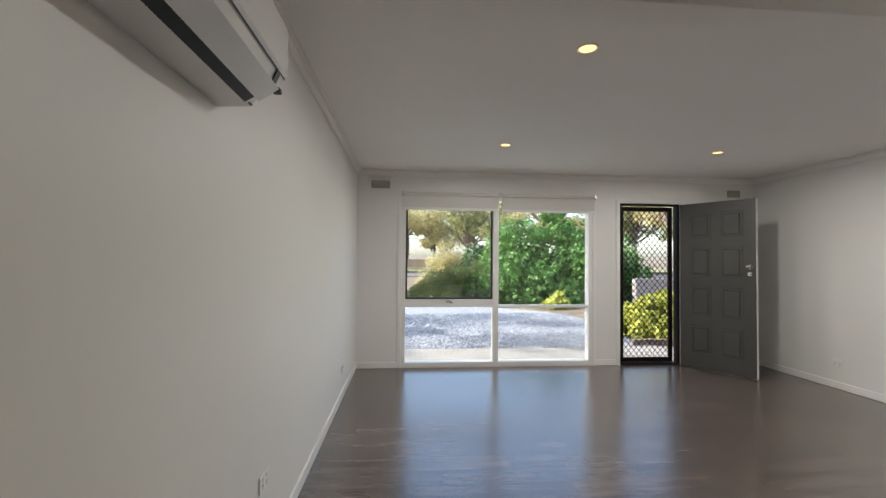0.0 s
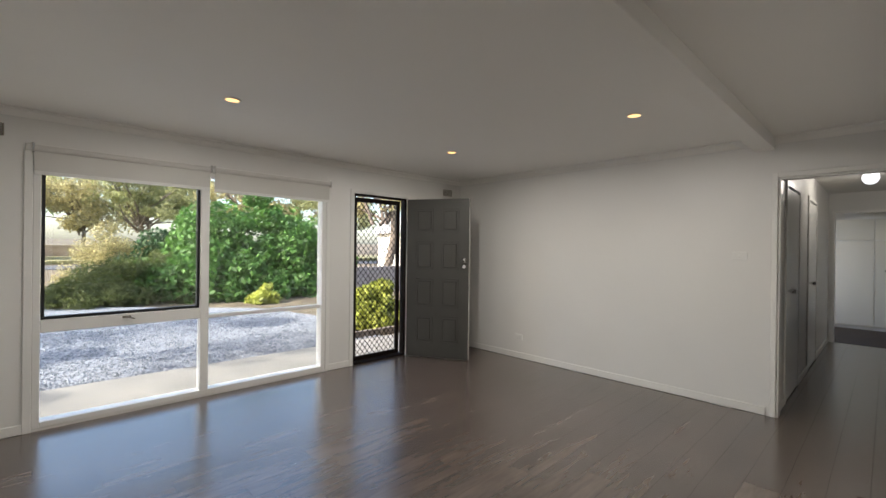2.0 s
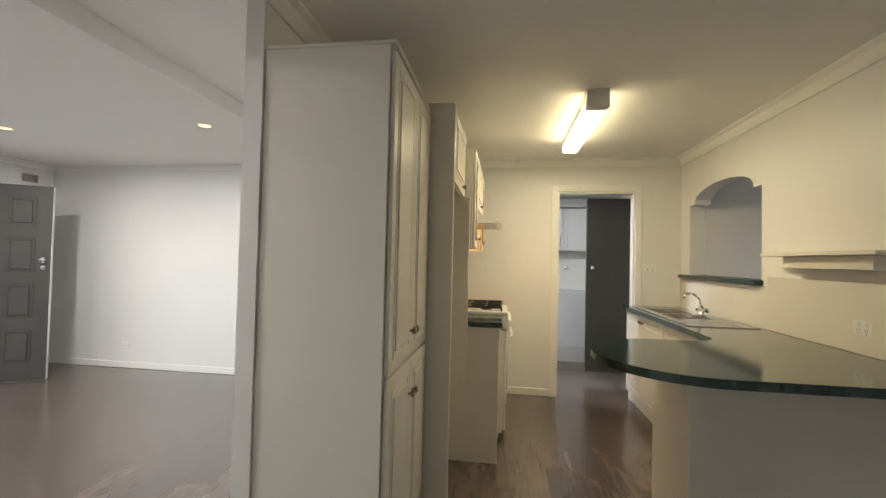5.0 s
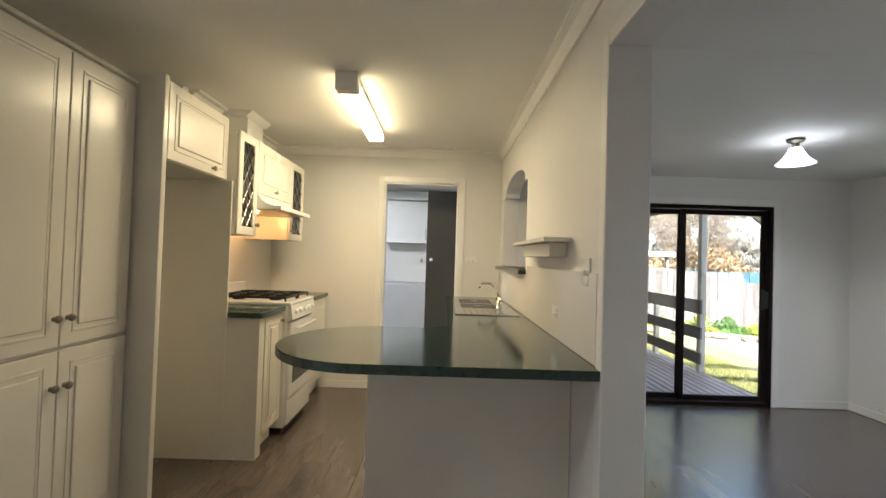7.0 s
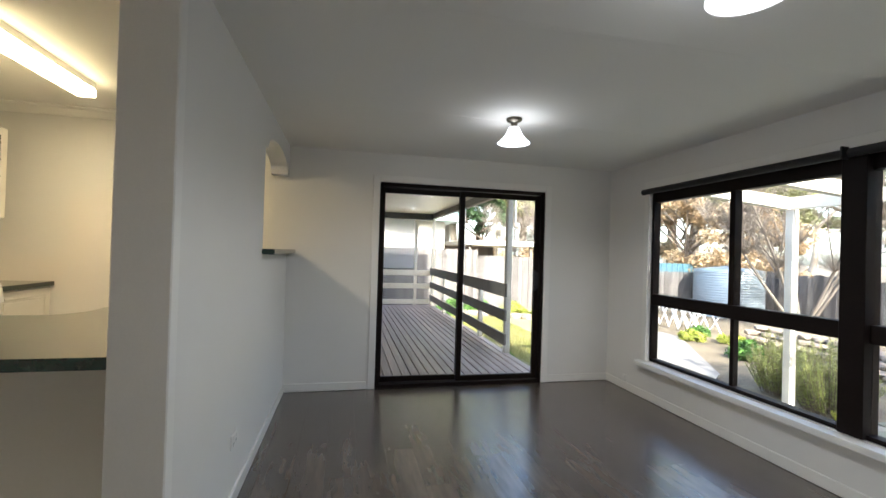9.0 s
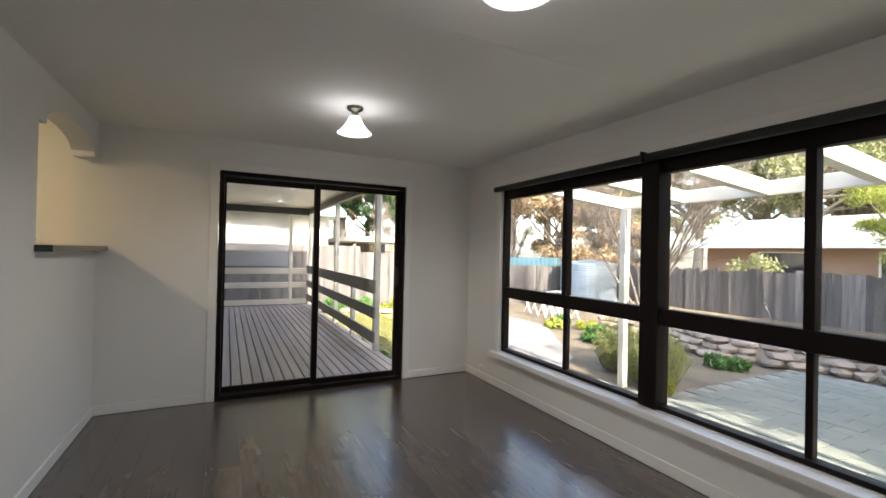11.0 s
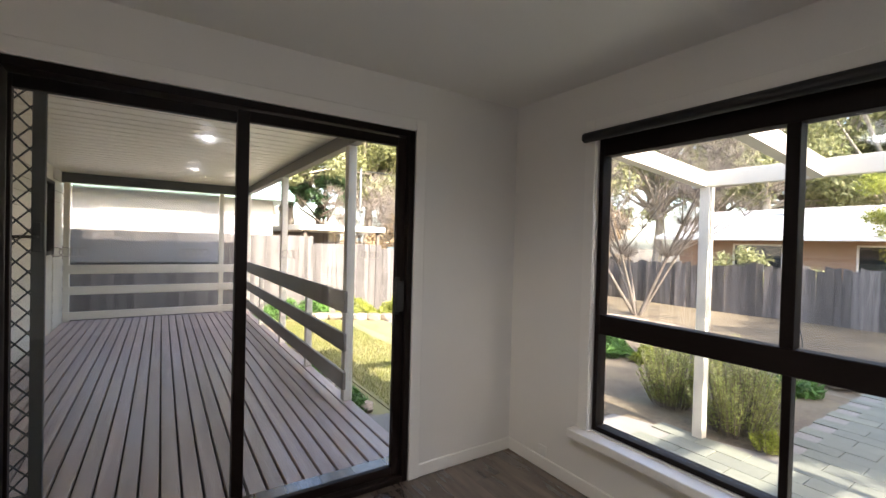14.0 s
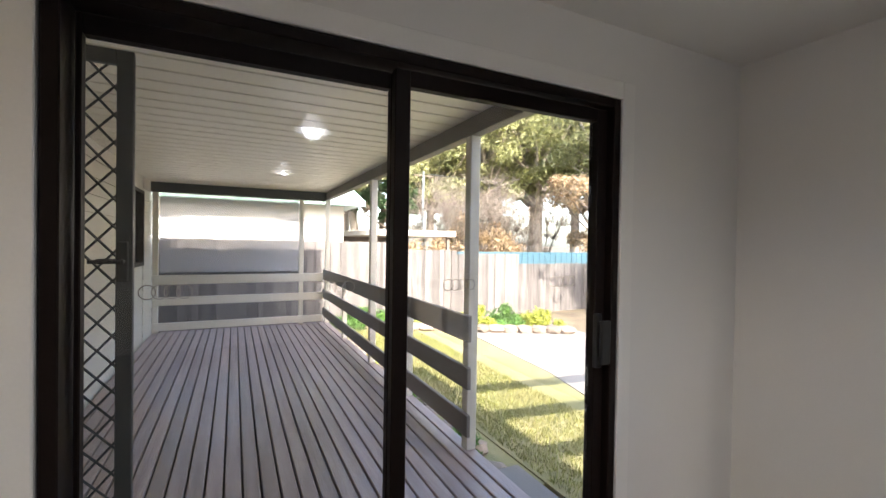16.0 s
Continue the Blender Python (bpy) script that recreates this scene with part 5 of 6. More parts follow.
# ---- pergola and back garden ----
pg = thing("pergola", (2.5, -12.9, BACK), "pale cream timber pergola frame on slim posts", "pergola")
for x in (4.83, 1.50, -1.8):
    bm = B()
    box(bm, x - 0.045, -12.905, BACK - 0.02, x + 0.045, -12.995, 1.90, 0.005)
    part("post", bm, PERGOLA, pg)
bm = B()
box(bm, -2.2, -12.90, 1.90, 4.95, -12.945, 2.04, 0.005)
part("beam", bm, PERGOLA, pg)
for x in (4.86, 4.02, 3.17, 2.33, 1.49, 0.65, -0.2, -1.05, -1.9):
    bm = B()
    prism(bm, [(-10.76, 2.08), (-12.90, 1.905), (-12.90, 2.04), (-10.76, 2.21)], x - 0.045, x + 0.045, "x")
    part("rafter", bm, PERGOLA, pg)


def sheet(name, pts, z, material, label, category, h=0.03):
    bm = B()
    prism(bm, pts, z - h, z, "z")
    return struct(name, bm, material, label, category)


# paving of separate slabs, joints sunken
PX0, PX1, PY0, PY1 = -3.0, 4.39, -10.76, -16.4
base = sheet("paving", [(PX0, PY0), (5.6, PY0), (5.6, -12.75), (PX1, -13.12), (PX1, PY1), (PX0, PY1)], BACK - 0.012, CONCRETE, "mossy concrete slab paving beside the house", "paving", 0.08)
pv = bpy.data.meshes.new("paver")
bm = B()
box(bm, 0.0025, 0.0025, -0.03, 0.3975, 0.1975, 0.0, 0.003)
bm.to_mesh(pv)
bm.free()
pv.materials.append(PAVER)
rng = random.Random(5)
for j in range(27):
    for i in range(13):
        x, y = 5.2 - 0.4 * (i + 1) - (0.2 if j % 2 else 0.0), -10.98 - 0.2 * j
        if (y < -13.1 and x > 4.0) or x < -0.9:
            continue
        ob = new("paver", pv)
        ob.location = (x, y, BACK + rng.uniform(-0.003, 0.003))
        ob.rotation_euler = (0, 0, rng.uniform(-0.006, 0.006))
        ob.parent = base
sheet("path", [(5.62, -11.93), (8.5, -12.63), (12.0, -12.93), (12.0, -15.2), (9.0, -15.2), (6.3, -13.5), (5.62, -12.6)], BACK, CONCRETE, "pale sunlit concrete garden path", "path", 0.06)
lawn_z = BACK + 0.005
sheet("lawn", [(5.63, -10.72), (12.9, -10.72), (12.0, -12.9), (8.5, -12.6), (5.63, -11.9)], lawn_z, GRASSM, "sunlit green and yellow lawn beside the deck", "lawn", 0.06)
sheet("lawn_2", [(6.3, -10.45), (12.9, -10.45), (12.9, -10.718), (6.3, -10.718)], lawn_z - 0.012, GRASSM, "shaded strip of lawn along the deck", "lawn", 0.06)


def blades(name, n, region, z, h, material, seed, label):
    rng = np.random.default_rng(seed)
    V = []
    (x0, x1, y0, y1) = region
    px, py = rng.uniform(x0, x1, n), rng.uniform(y0, y1, n)
    a, l = rng.uniform(0, 6.28, n), h * rng.uniform(0.5, 1.3, n)
    lean = rng.uniform(-0.5, 0.5, (n, 2)) * l[:, None]
    w = 0.004
    p0 = np.stack([px - w * np.cos(a), py - w * np.sin(a), np.full(n, z)], 1)
    p1 = np.stack([px + w * np.cos(a), py + w * np.sin(a), np.full(n, z)], 1)
    p2 = np.stack([px + lean[:, 0], py + lean[:, 1], z + l], 1)
    V = np.stack([p0, p1, p2], 1).reshape(-1, 3)
    F = np.arange(3 * n).reshape(-1, 3)
    return tagged(mesh_object(name, V.tolist(), F.tolist(), material), label, "grass", kind="stuff")


blades("grass", 26000, (5.8, 12.3, -11.95, -10.75), lawn_z, 0.045, BLADE, 3, "short green and straw-coloured lawn grass")


def foliage(name, at, clumps, per, size, material, seed, label, category, trunk=None, slim=0.5, shell=0.5, bark=BARK, group=""):
    e = thing(name, at, label, category, group)
    v, f = leaf_cloud(clumps, per, size, seed, slim, shell)
    mesh_object("crown", v, f, material, e)
    if trunk:
        bm = B()
        for k, (a, b2, r0, r1) in enumerate(trunk):
            limb(bm, a, b2, r0, r1, seed=seed + k)
        part("trunk", bm, bark, e, smooth=True)
    return e


def mound(cx, cy, z0, rx, ry, h, n, r, seed):
    rng = random.Random(seed)
    out = []
    for i in range(n):
        a, d = rng.uniform(0, 2 * math.pi), math.sqrt(rng.random())
        x, y = cx + rx * d * math.cos(a), cy + ry * d * math.sin(a)
        zt = z0 + h * (1 - 0.75 * d * d) * rng.uniform(0.35, 1.0)
        k = r * rng.uniform(0.7, 1.3)
        out.append((x, y, max(z0 + k * 0.5, zt - k * 0.6), k, k, k * 0.8))
    return out


# stone edging and bed behind the patio
def stone_mesh(seed):
    rng = random.Random(seed)
    bm = B()
    bmesh.ops.create_icosphere(bm, subdivisions=2, radius=1)
    for v in bm.verts:
        v.co *= 1 + rng.uniform(-0.16, 0.16)
        v.co.z = max(-0.7, min(0.7, v.co.z))
    me = bpy.data.meshes.new("stone")
    bm.to_mesh(me)
    bm.free()
    me.materials.append(STONE)
    return me


STONES = [stone_mesh(s) for s in range(5)]
edging = thing("stone_edging", (5, -16.6, BACK), "low stacked edging of brown field stones", "stone wall")
rng = random.Random(11)
k = 0
for layer in range(3):
    x = 3.0
    while x < 8.6:
        L = rng.uniform(0.22, 0.42)
        ob = new("stone", STONES[k % 5])
        k += 1
        y = -16.62 + 0.75 * math.exp(-((x - 5.4) / 1.1) ** 2) - 0.12 * layer
        ob.location = (x, y, BACK + 0.05 + layer * 0.105)
        ob.scale = (L * 0.55, rng.uniform(0.14, 0.22), 0.085)
        ob.rotation_euler = (rng.uniform(-0.1, 0.1), rng.uniform(-0.1, 0.1), rng.uniform(-0.3, 0.3))
        put_under(ob, edging)
        x += L
border = thing("lawn_stone_border", (10, -13, BACK), "row of pale garden stones along the bed", "stone border")
for i in range(16):
    ob = new("stone", STONES[i % 5])
    t = i / 15
    ob.location = (12.6 - 2.0 * t, -10.9 - 3.9 * t, BACK + 0.06)
    ob.scale = (0.2, 0.18, 0.11)
    ob.rotation_euler = (0, 0, i * 1.3)
    put_under(ob, border)
for i in range(12):
    ob = new("stone", STONES[i % 5])
    ob.location = (6.5 + 0.42 * i, -10.38 - 0.05 * math.sin(i * 2.0), BACK + 0.05)
    ob.scale = (0.13 + 0.03 * (i % 3), 0.11, 0.09)
    ob.rotation_euler = (0, 0, i * 0.9)
    put_under(ob, border)

def stalks(name, at, rad, h, n, seed, material, label):
    """Upright feathery bush: many thin stems, each with small leaves all along it."""
    rng = np.random.default_rng(seed)
    e = thing(name, at, label, "shrub")
    bm = B()
    V = []
    for i in range(n):
        a, d = rng.uniform(0, 6.28), math.sqrt(rng.random())
        p0 = np.array(at) + np.array([rad * 0.55 * d * math.cos(a), rad * 0.55 * d * math.sin(a), 0.0])
        p1 = np.array(at) + np.array([rad * d * math.cos(a), rad * d * math.sin(a), h * (1 - 0.5 * d * d) * rng.uniform(0.65, 1.05)])
        cyl(bm, Vector(p0), Vector(p1), 0.005, 0.002, seg=3, caps=False)
        k = 80
        t = rng.uniform(0.08, 1.0, k)[:, None]
        c = p0 + (p1 - p0) * t
        u = rng.normal(size=(k, 3))
        u[:, 2] = np.abs(u[:, 2]) + 0.4
        u /= np.linalg.norm(u, axis=1)[:, None]
        w = np.cross(u, rng.normal(size=(k, 3)))
        w /= np.linalg.norm(w, axis=1)[:, None]
        l = rng.uniform(0.022, 0.048, k)[:, None]
        V.append(np.stack([c, c + u * l * 0.5 + w * 0.004, c + u * l, c + u * l * 0.5 - w * 0.004], 1).reshape(-1, 3))
    V = np.concatenate(V)
    part("stems", bm, BARK, e)
    mesh_object("leaves", V.tolist(), np.arange(len(V)).reshape(-1, 4).tolist(), material, e)
    return e


stalks("rosemary_bush", (4.72, -13.42, BACK), 0.46, 0.92, 200, 21, LEAF_ROSEMARY, "upright yellow-green rosemary bush beside the pergola post")
stalks("rosemary_bush", (5.42, -13.55, BACK), 0.40, 0.86, 160, 22, LEAF_ROSEMARY, "dense green rosemary bush behind the pergola post")
stalks("rosemary_bush", (4.35, -13.15, BACK), 0.14, 0.22, 26, 23, LEAF_LIME, "low green herb at the patio edge")
for i, (x, y) in enumerate(((4.9, -15.3), (6.6, -15.1), (7.6, -15.5), (8.4, -15.8), (9.3, -15.95), (8.8, -15.3), (7.2, -15.0))):
    foliage("garden_plant", (x, y, BACK), mound(x, y, BACK, 0.26, 0.22, 0.24, 7, 0.11, 30 + i), 90, 0.07, LEAF_LIME if i % 2 else LEAF_BUSH, 40 + i, "leafy green plant in the garden bed", "plant", slim=0.28, shell=0.2, group="garden bed plants")
for i, (x, y) in enumerate(((12.7, -11.7), (12.4, -12.6), (11.6, -14.0), (11.3, -14.7), (12.7, -10.9), (11.9, -13.4), (8.2, -10.35), (9.6, -10.33), (7.0, -10.36))):
    low = y > -10.5
    foliage("garden_plant", (x, y, BACK), mound(x, y, BACK, 0.42 if not low else 0.2, 0.4 if not low else 0.1, 0.55 if not low else 0.25, 12, 0.17 if not low else 0.09, 60 + i), 130, 0.06 if not low else 0.04, (LEAF_BUSH, LEAF_LIME)[i % 2], 70 + i, "leafy green plant along the fence bed", "plant", slim=0.3, shell=0.2, group="fence bed plants")

# fences of separate palings
def paling_mesh(name, w, h, t, material, ragged, seed):
    rng = random.Random(seed)
    bm = B()
    n = 5
    prof = []
    for i in range(n + 1):
        prof.append((-w / 2 * rng.uniform(0.85, 1.05), h * i / n))
    right = [(w / 2 * rng.uniform(0.85, 1.05), h * i / n) for i in range(n, -1, -1)]
    right[0] = (right[0][0], h + ragged * rng.uniform(-1, 1))
    prism(bm, prof + right, -t / 2, t / 2, "y")
    me = bpy.data.meshes.new(name)
    bm.to_mesh(me)
    bm.free()
    me.materials.append(material)
    return me


def fence(name, a, b2, z, h, w, material, label, ragged, tops, seed, limit=300, lap=1.2, sway=0.02, twist=0.0):
    e = thing(name, (*a, z), label, "fence")
    A, D = Vector((*a, 0)), Vector((*b2, 0)) - Vector((*a, 0))
    n = int(D.length / w)
    kinds = [paling_mesh("paling", w * lap, h, 0.022, material, ragged, seed + k) for k in range(6)]
    rng = random.Random(seed)
    ang = math.atan2(D.y, D.x)
    for i in range(min(n, limit)):
        p = A + D * (i + 0.5) / n
        ob = new("paling", kinds[rng.randrange(6)])
        s = tops(p) / h
        ob.location = (p.x + rng.uniform(-0.012, 0.012), p.y + rng.uniform(-0.012, 0.012), z)
        ob.rotation_euler = (rng.uniform(-0.008, 0.008), rng.uniform(-sway, sway), ang + rng.uniform(-twist, twist))
        ob.scale = (1, 1, s * (1 + rng.uniform(-1, 1) * min(0.04, ragged * 0.6)))
        put_under(ob, e)
    return e


fence("back_fence", (-10.0, -21.6), (13.8, -21.6), BACK - 0.05, 1.45, 0.15, DARKFENCE, "dark weathered split-timber fence with ragged top", 0.07, lambda p: 1.42, 3, twist=0.16)
fence("side_fence", (13.15, -3.0), (13.15, -21.5), BACK - 0.05, 1.7, 0.105, FENCE, "weathered grey paling fence along the neighbour", 0.008, lambda p: 1.88 if p.y > -11.76 else (1.71 if p.y > -13.5 else (1.62 if p.y > -15.4 else 1.36)), 4, lap=1.35, sway=0.006)
bm = B()
box(bm, 17.0, -15.6, BACK, 17.06, -26, 1.12)
for i in range(40):
    box(bm, 16.98, -15.65 - i * 0.27, BACK, 16.998, -15.77 - i * 0.27, 1.12)
tagged(part("steel_fence", bm, TEAL), "teal ribbed steel fence behind the palings", "fence")

# water tank
tk = thing("water_tank", (12.1, -19.7, BACK), "galvanised corrugated steel water tank", "water tank")
bm = B()
lathe(bm, [(0.001, 0.0)] + [(0.95 + 0.02 * math.sin(i * math.pi / 1.5), 0.0 + i * 0.025) for i in range(57)] + [(0.97, 1.43), (0.6, 1.50), (0.001, 1.55)], 40, (12.1, -19.7, BACK))
part("barrel", bm, GALV, tk, smooth=True)
bm = B()
lathe(bm, [(0.22, 1.50), (0.22, 1.56), (0.001, 1.57)], 20, (12.1, -19.7, BACK))
part("inlet_lid", bm, GALV, tk)

# slim garden stake on the back lawn
gs_ = thing("garden_stake", (5.75, -18.6, BACK), "slim bent metal garden stake in the lawn", "garden stake")
bm = B()
prev = None
for k in range(9):
    t = k / 8
    p = Vector((5.75 + 0.22 * t * t, -18.6, BACK - 0.05 + 0.78 * t))
    if prev is not None:
        cyl(bm, prev, p, 0.010, seg=6)
    prev = p
part("rod", bm, GREYFRAME, gs_)
bm = B()
lathe(bm, [(0.001, 0.0), (0.035, 0.01), (0.04, 0.05), (0.001, 0.06)], 10, (prev.x, prev.y, prev.z - 0.01))
part("head", bm, GREYFRAME, gs_)

# white garden bridge rail
br = thing("garden_bridge_rail", (10.1, -16.0, BACK), "small white garden bridge with crossed lattice rails", "garden bridge")
for dy in (0.0, -0.6):
    bm = B()
    prev = None
    for i in range(13):
        t = i / 12
        p = Vector((9.2 + 1.9 * t, -15.9 + dy - 0.25 * t, BACK + 0.45 + 0.22 * math.sin(math.pi * t)))
        if prev is not None:
            cyl(bm, prev, p, 0.028, seg=8)
        prev = p
    part("handrail", bm, TRIM, br)
    for i in range(5):
        t = (i + 0.5) / 5
        x, y, h = 9.2 + 1.9 * t, -15.9 + dy - 0.25 * t, 0.45 + 0.22 * math.sin(math.pi * t)
        bm = B()
        cyl(bm, (x - 0.17, y, BACK + 0.0), (x + 0.17, y, BACK + h), 0.02, seg=6)
        cyl(bm, (x + 0.17, y, BACK + 0.0), (x - 0.17, y, BACK + h), 0.02, seg=6)
        part("cross_brace", bm, TRIM, br)

# neighbouring houses
nh = thing("neighbour_house", (19, -8, BACK), "pale rendered house with a green-edged roof beyond the fence", "house")
bm = B()
cells(bm, "x", 16.0, 16.2, -11.7, 4.0, -0.8, 2.45, [(-10.9, -9.7, 0.9, 2.0), (-7.3, -6.0, 0.9, 2.0)])
box(bm, 16.2, -11.7, -0.8, 24, -11.5, 2.45)
part("wall", bm, NEIGHBOUR, nh)
for y in (-10.9, -7.3):
    bm = B()
    ring_frame(bm, "x", 16.05, 16.12, y, y + 1.25, 0.9, 2.0, 0.06)
    wf = part("window", bm, TRIM, nh)
    bm = B()
    box(bm, 16.08, y + 0.06, 0.96, 16.09, y + 1.19, 1.94)
    part("pane", bm, mat("pale_curtained_window", (0.45, 0.45, 0.44), 0.3, var=0.1), wf)
bm = B()
prism(bm, [(15.5, 2.40), (15.5, 2.52), (20.0, 4.0), (24.5, 2.52), (24.5, 2.40)], -12.2, 4.5, "y")
part("roof", bm, mat("grey_green_roof", (0.30, 0.36, 0.33), 0.5, var=0.08), nh)
bm = B()
box(bm, 15.38, -12.25, 2.38, 15.5, 4.5, 2.56, 0.01)
part("gutter", bm, GREENROOF, nh)
bm = B()
prism(bm, [(15.45, 2.36), (20.0, 3.92), (24.5, 2.36), (24.5, 2.56), (20.0, 4.10), (15.45, 2.56)], -12.26, -12.20, "y")
part("bargeboard", bm, GREENROOF, nh)
nh.location += Vector((1.5, 0.0, 0.13))
cpt = thing("carport", (18, -13.4, BACK), "low flat-roofed carport with a pale fascia", "carport")
bm = B()
box(bm, 16.4, -12.3, 1.62, 21, -15.2, 1.80, 0.01)
part("roof", bm, NEIGHBOUR, cpt)
for x, y in ((16.6, -12.5), (16.6, -15.0), (20.8, -12.5), (20.8, -15.0)):
    bm = B()
    box(bm, x - 0.05, y - 0.05, -0.8, x + 0.05, y + 0.05, 1.62)
    part("post", bm, BARK, cpt)
bm = B()
box(bm, 20.9, -12.3, -0.8, 21.0, -15.2, 1.62)
part("back_wall", bm, DARKFENCE, cpt)

nb = thing("brick_house", (5, -30, BACK), "low brick house with a long light metal roof", "house")
bm = B()
cells(bm, "y", -28.0, -28.2, -6.0, 13.0, -0.8, 1.75, [(9.2, 10.9, 0.55, 1.60), (4.4, 7.2, 0.55, 1.60), (-2.0, 1.0, 0.55, 1.60)])
box(bm, 12.8, -28.2, -0.8, 13.0, -35, 1.75)
part("wall", bm, BRICK, nb)
for a, b2 in ((9.2, 10.9), (4.4, 7.2), (-2.0, 1.0)):
    bm = B()
    ring_frame(bm, "y", -28.12, -28.02, a, b2, 0.55, 1.60, 0.06)
    wf = part("window", bm, TRIM, nb)
    bm = B()
    box(bm, a + 0.06, -28.09, 0.61, b2 - 0.06, -28.08, 1.54)
    part("pane", bm, SHADEDWIN, wf)
bm = B()
prism(bm, [(-27.2, 1.75), (-27.2, 1.87), (-31.5, 3.2), (-35.8, 1.87), (-35.8, 1.75)], -6.8, 13.6, "x")
rf = part("roof", bm, WHITEROOF, nb)
bm = B()
box(bm, -6.8, -27.08, 1.72, 13.6, -27.2, 1.90, 0.01)
part("gutter", bm, TRIM, nb)
bm = B()
cyl(bm, (9.9, -30.5, 2.7), (9.9, -30.5, 3.75), 0.16, seg=14)
cyl(bm, (9.9, -30.5, 3.75), (9.9, -30.5, 3.85), 0.24, seg=14)
part("flue", bm, GALV, rf)

# trees
def gum(x, y, z, h, spread, seed, leaf_m, label, n=34, per=300, size=0.15, bark=PALEBARK, cat="tree", kind_name="gum_tree"):
    rng = random.Random(seed)
    base = (x, y, z - 0.1)
    trunk = [(base, (x + rng.uniform(-0.4, 0.4), y + rng.uniform(-0.4, 0.4), z + h * 0.55), h * 0.028, h * 0.016)]
    clumps = []
    for i in range(n):
        a, d = rng.uniform(0, 6.28), spread * math.sqrt(rng.random())
        c = (x + d * math.cos(a), y + d * math.sin(a), z + h * rng.uniform(0.42, 1.0))
        st = (x + rng.uniform(-0.3, 0.3), y + rng.uniform(-0.3, 0.3), z + h * rng.uniform(0.3, 0.55))
        trunk.append((st, c, h * 0.012, h * 0.003))
        r = spread * rng.uniform(0.14, 0.34)
        clumps.append((*c, r * 1.1, r * 1.1, r * 0.75))
    return foliage(kind_name, (x, y, z), clumps, per, size, leaf_m, seed, label, cat, trunk, 0.35, 0.15, bark)


for i, (x, y, h, s) in enumerate(((4, -44, 13, 4.5), (11, -47, 15, 5), (18, -42, 13, 5), (25, -36, 14, 5), (-4, -46, 13, 5), (31, -26, 13, 5), (34, -17, 14, 5), (-14, -42, 14, 5), (30, -33, 15, 5.5), (38, -9, 12, 5))):
    gum(x, y, -0.6, h, s, 100 + i, LEAF_GUM, "tall gum tree with a loose grey-green crown")
gum(4.2, -22.7, -0.5, 3.5, 1.7, 120, LEAF_LIME, "yellow-green wattle tree behind the fence", 46, 620, 0.038, BARK, "tree", "wattle_tree")
gum(1.2, -23.0, -0.5, 4.2, 2.2, 121, LEAF_LIME, "yellow-green wattle tree behind the fence", 46, 620, 0.042, BARK, "tree", "wattle_tree")
gum(19.0, -24.5, -0.5, 5.4, 2.6, 122, LEAF_AUTUMN, "autumn tree with rusty brown leaves", 16, 420, 0.13, BARK, "tree", "autumn_tree")
gum(16.6, -26.0, -0.5, 4.6, 2.2, 123, LEAF_AUTUMN, "autumn tree with rusty brown leaves", 12, 420, 0.13, BARK, "tree", "autumn_tree")
gum(31, -17.5, -0.5, 8.0, 2.2, 124, LEAF_DARK, "dark green conifer-like tree", 16, 420, 0.14, BARK, "tree", "dark_tree")

# unseen row of foliage added west of the patio to cast its shade
rng = random.Random(77)
for i, y in enumerate((-14.3, -16.0, -18.0, -20.0)):
    clumps = [(-3.6 + rng.uniform(-1.2, 1.2), y + rng.uniform(-0.95, 0.95), rng.uniform(0.7, 6.6), 0.6, 0.6, 0.55) for k in range(90)]
    foliage("patio_shade_tree", (-3.6, y, BACK), clumps, 240, 0.12, LEAF_DARK, 184 + i, "dense unseen evergreen tree added to shade the patio", "tree",
            [((-3.6, y, BACK - 0.1), (-3.6, y, 6.0), 0.16, 0.04)], 0.4, 0.2)
# two trees added out of view to break up sun on the gravel
gum(-8.5, 4.6, FRONT, 8.5, 3.2, 181, LEAF_GUM, "unseen gum tree added to dapple the gravel driveway", 9, 240, 0.16)
gum(-10.5, 8.6, FRONT, 9.5, 3.2, 182, LEAF_GUM, "unseen gum tree added to dapple the gravel driveway", 22, 300, 0.16)
foliage("hedge", (16.5, -23.6, -0.5), mound(16.5, -23.8, -0.5, 4.0, 1.1, 3.4, 60, 0.55, 31), 240, 0.10, LEAF_AUTUMN, 131, "rusty autumn shrubs behind the back fence", "hedge", slim=0.4, shell=0.2)
foliage("hedge", (9.5, -24.2, -0.5), mound(9.0, -24.2, -0.5, 2.6, 0.9, 2.3, 26, 0.5, 32), 160, 0.09, LEAF_GUM, 132, "thin grey-green shrubs behind the back fence", "hedge", slim=0.35, shell=0.2)
foliage("hedge", (24, -20, -0.5), mound(24, -20, -0.5, 3.0, 4.0, 4.2, 60, 0.7, 33), 240, 0.12, LEAF_AUTUMN, 133, "mixed autumn shrubs beyond the side fence", "hedge", slim=0.35, shell=0.15)
for i, (x, y, h, s) in enumerate(((29, -14, 11, 4), (33, -22, 13, 5), (40, -28, 14, 5), (36, -12, 12, 4.5), (44, -18, 15, 6), (22, -30, 12, 4.5), (14, -38, 12, 4.5), (8, -40, 11, 4))):
    gum(x, y, -0.6, h, s, 170 + i, LEAF_GUM, "tall gum tree with a loose grey-green crown", 40, 300, 0.16)
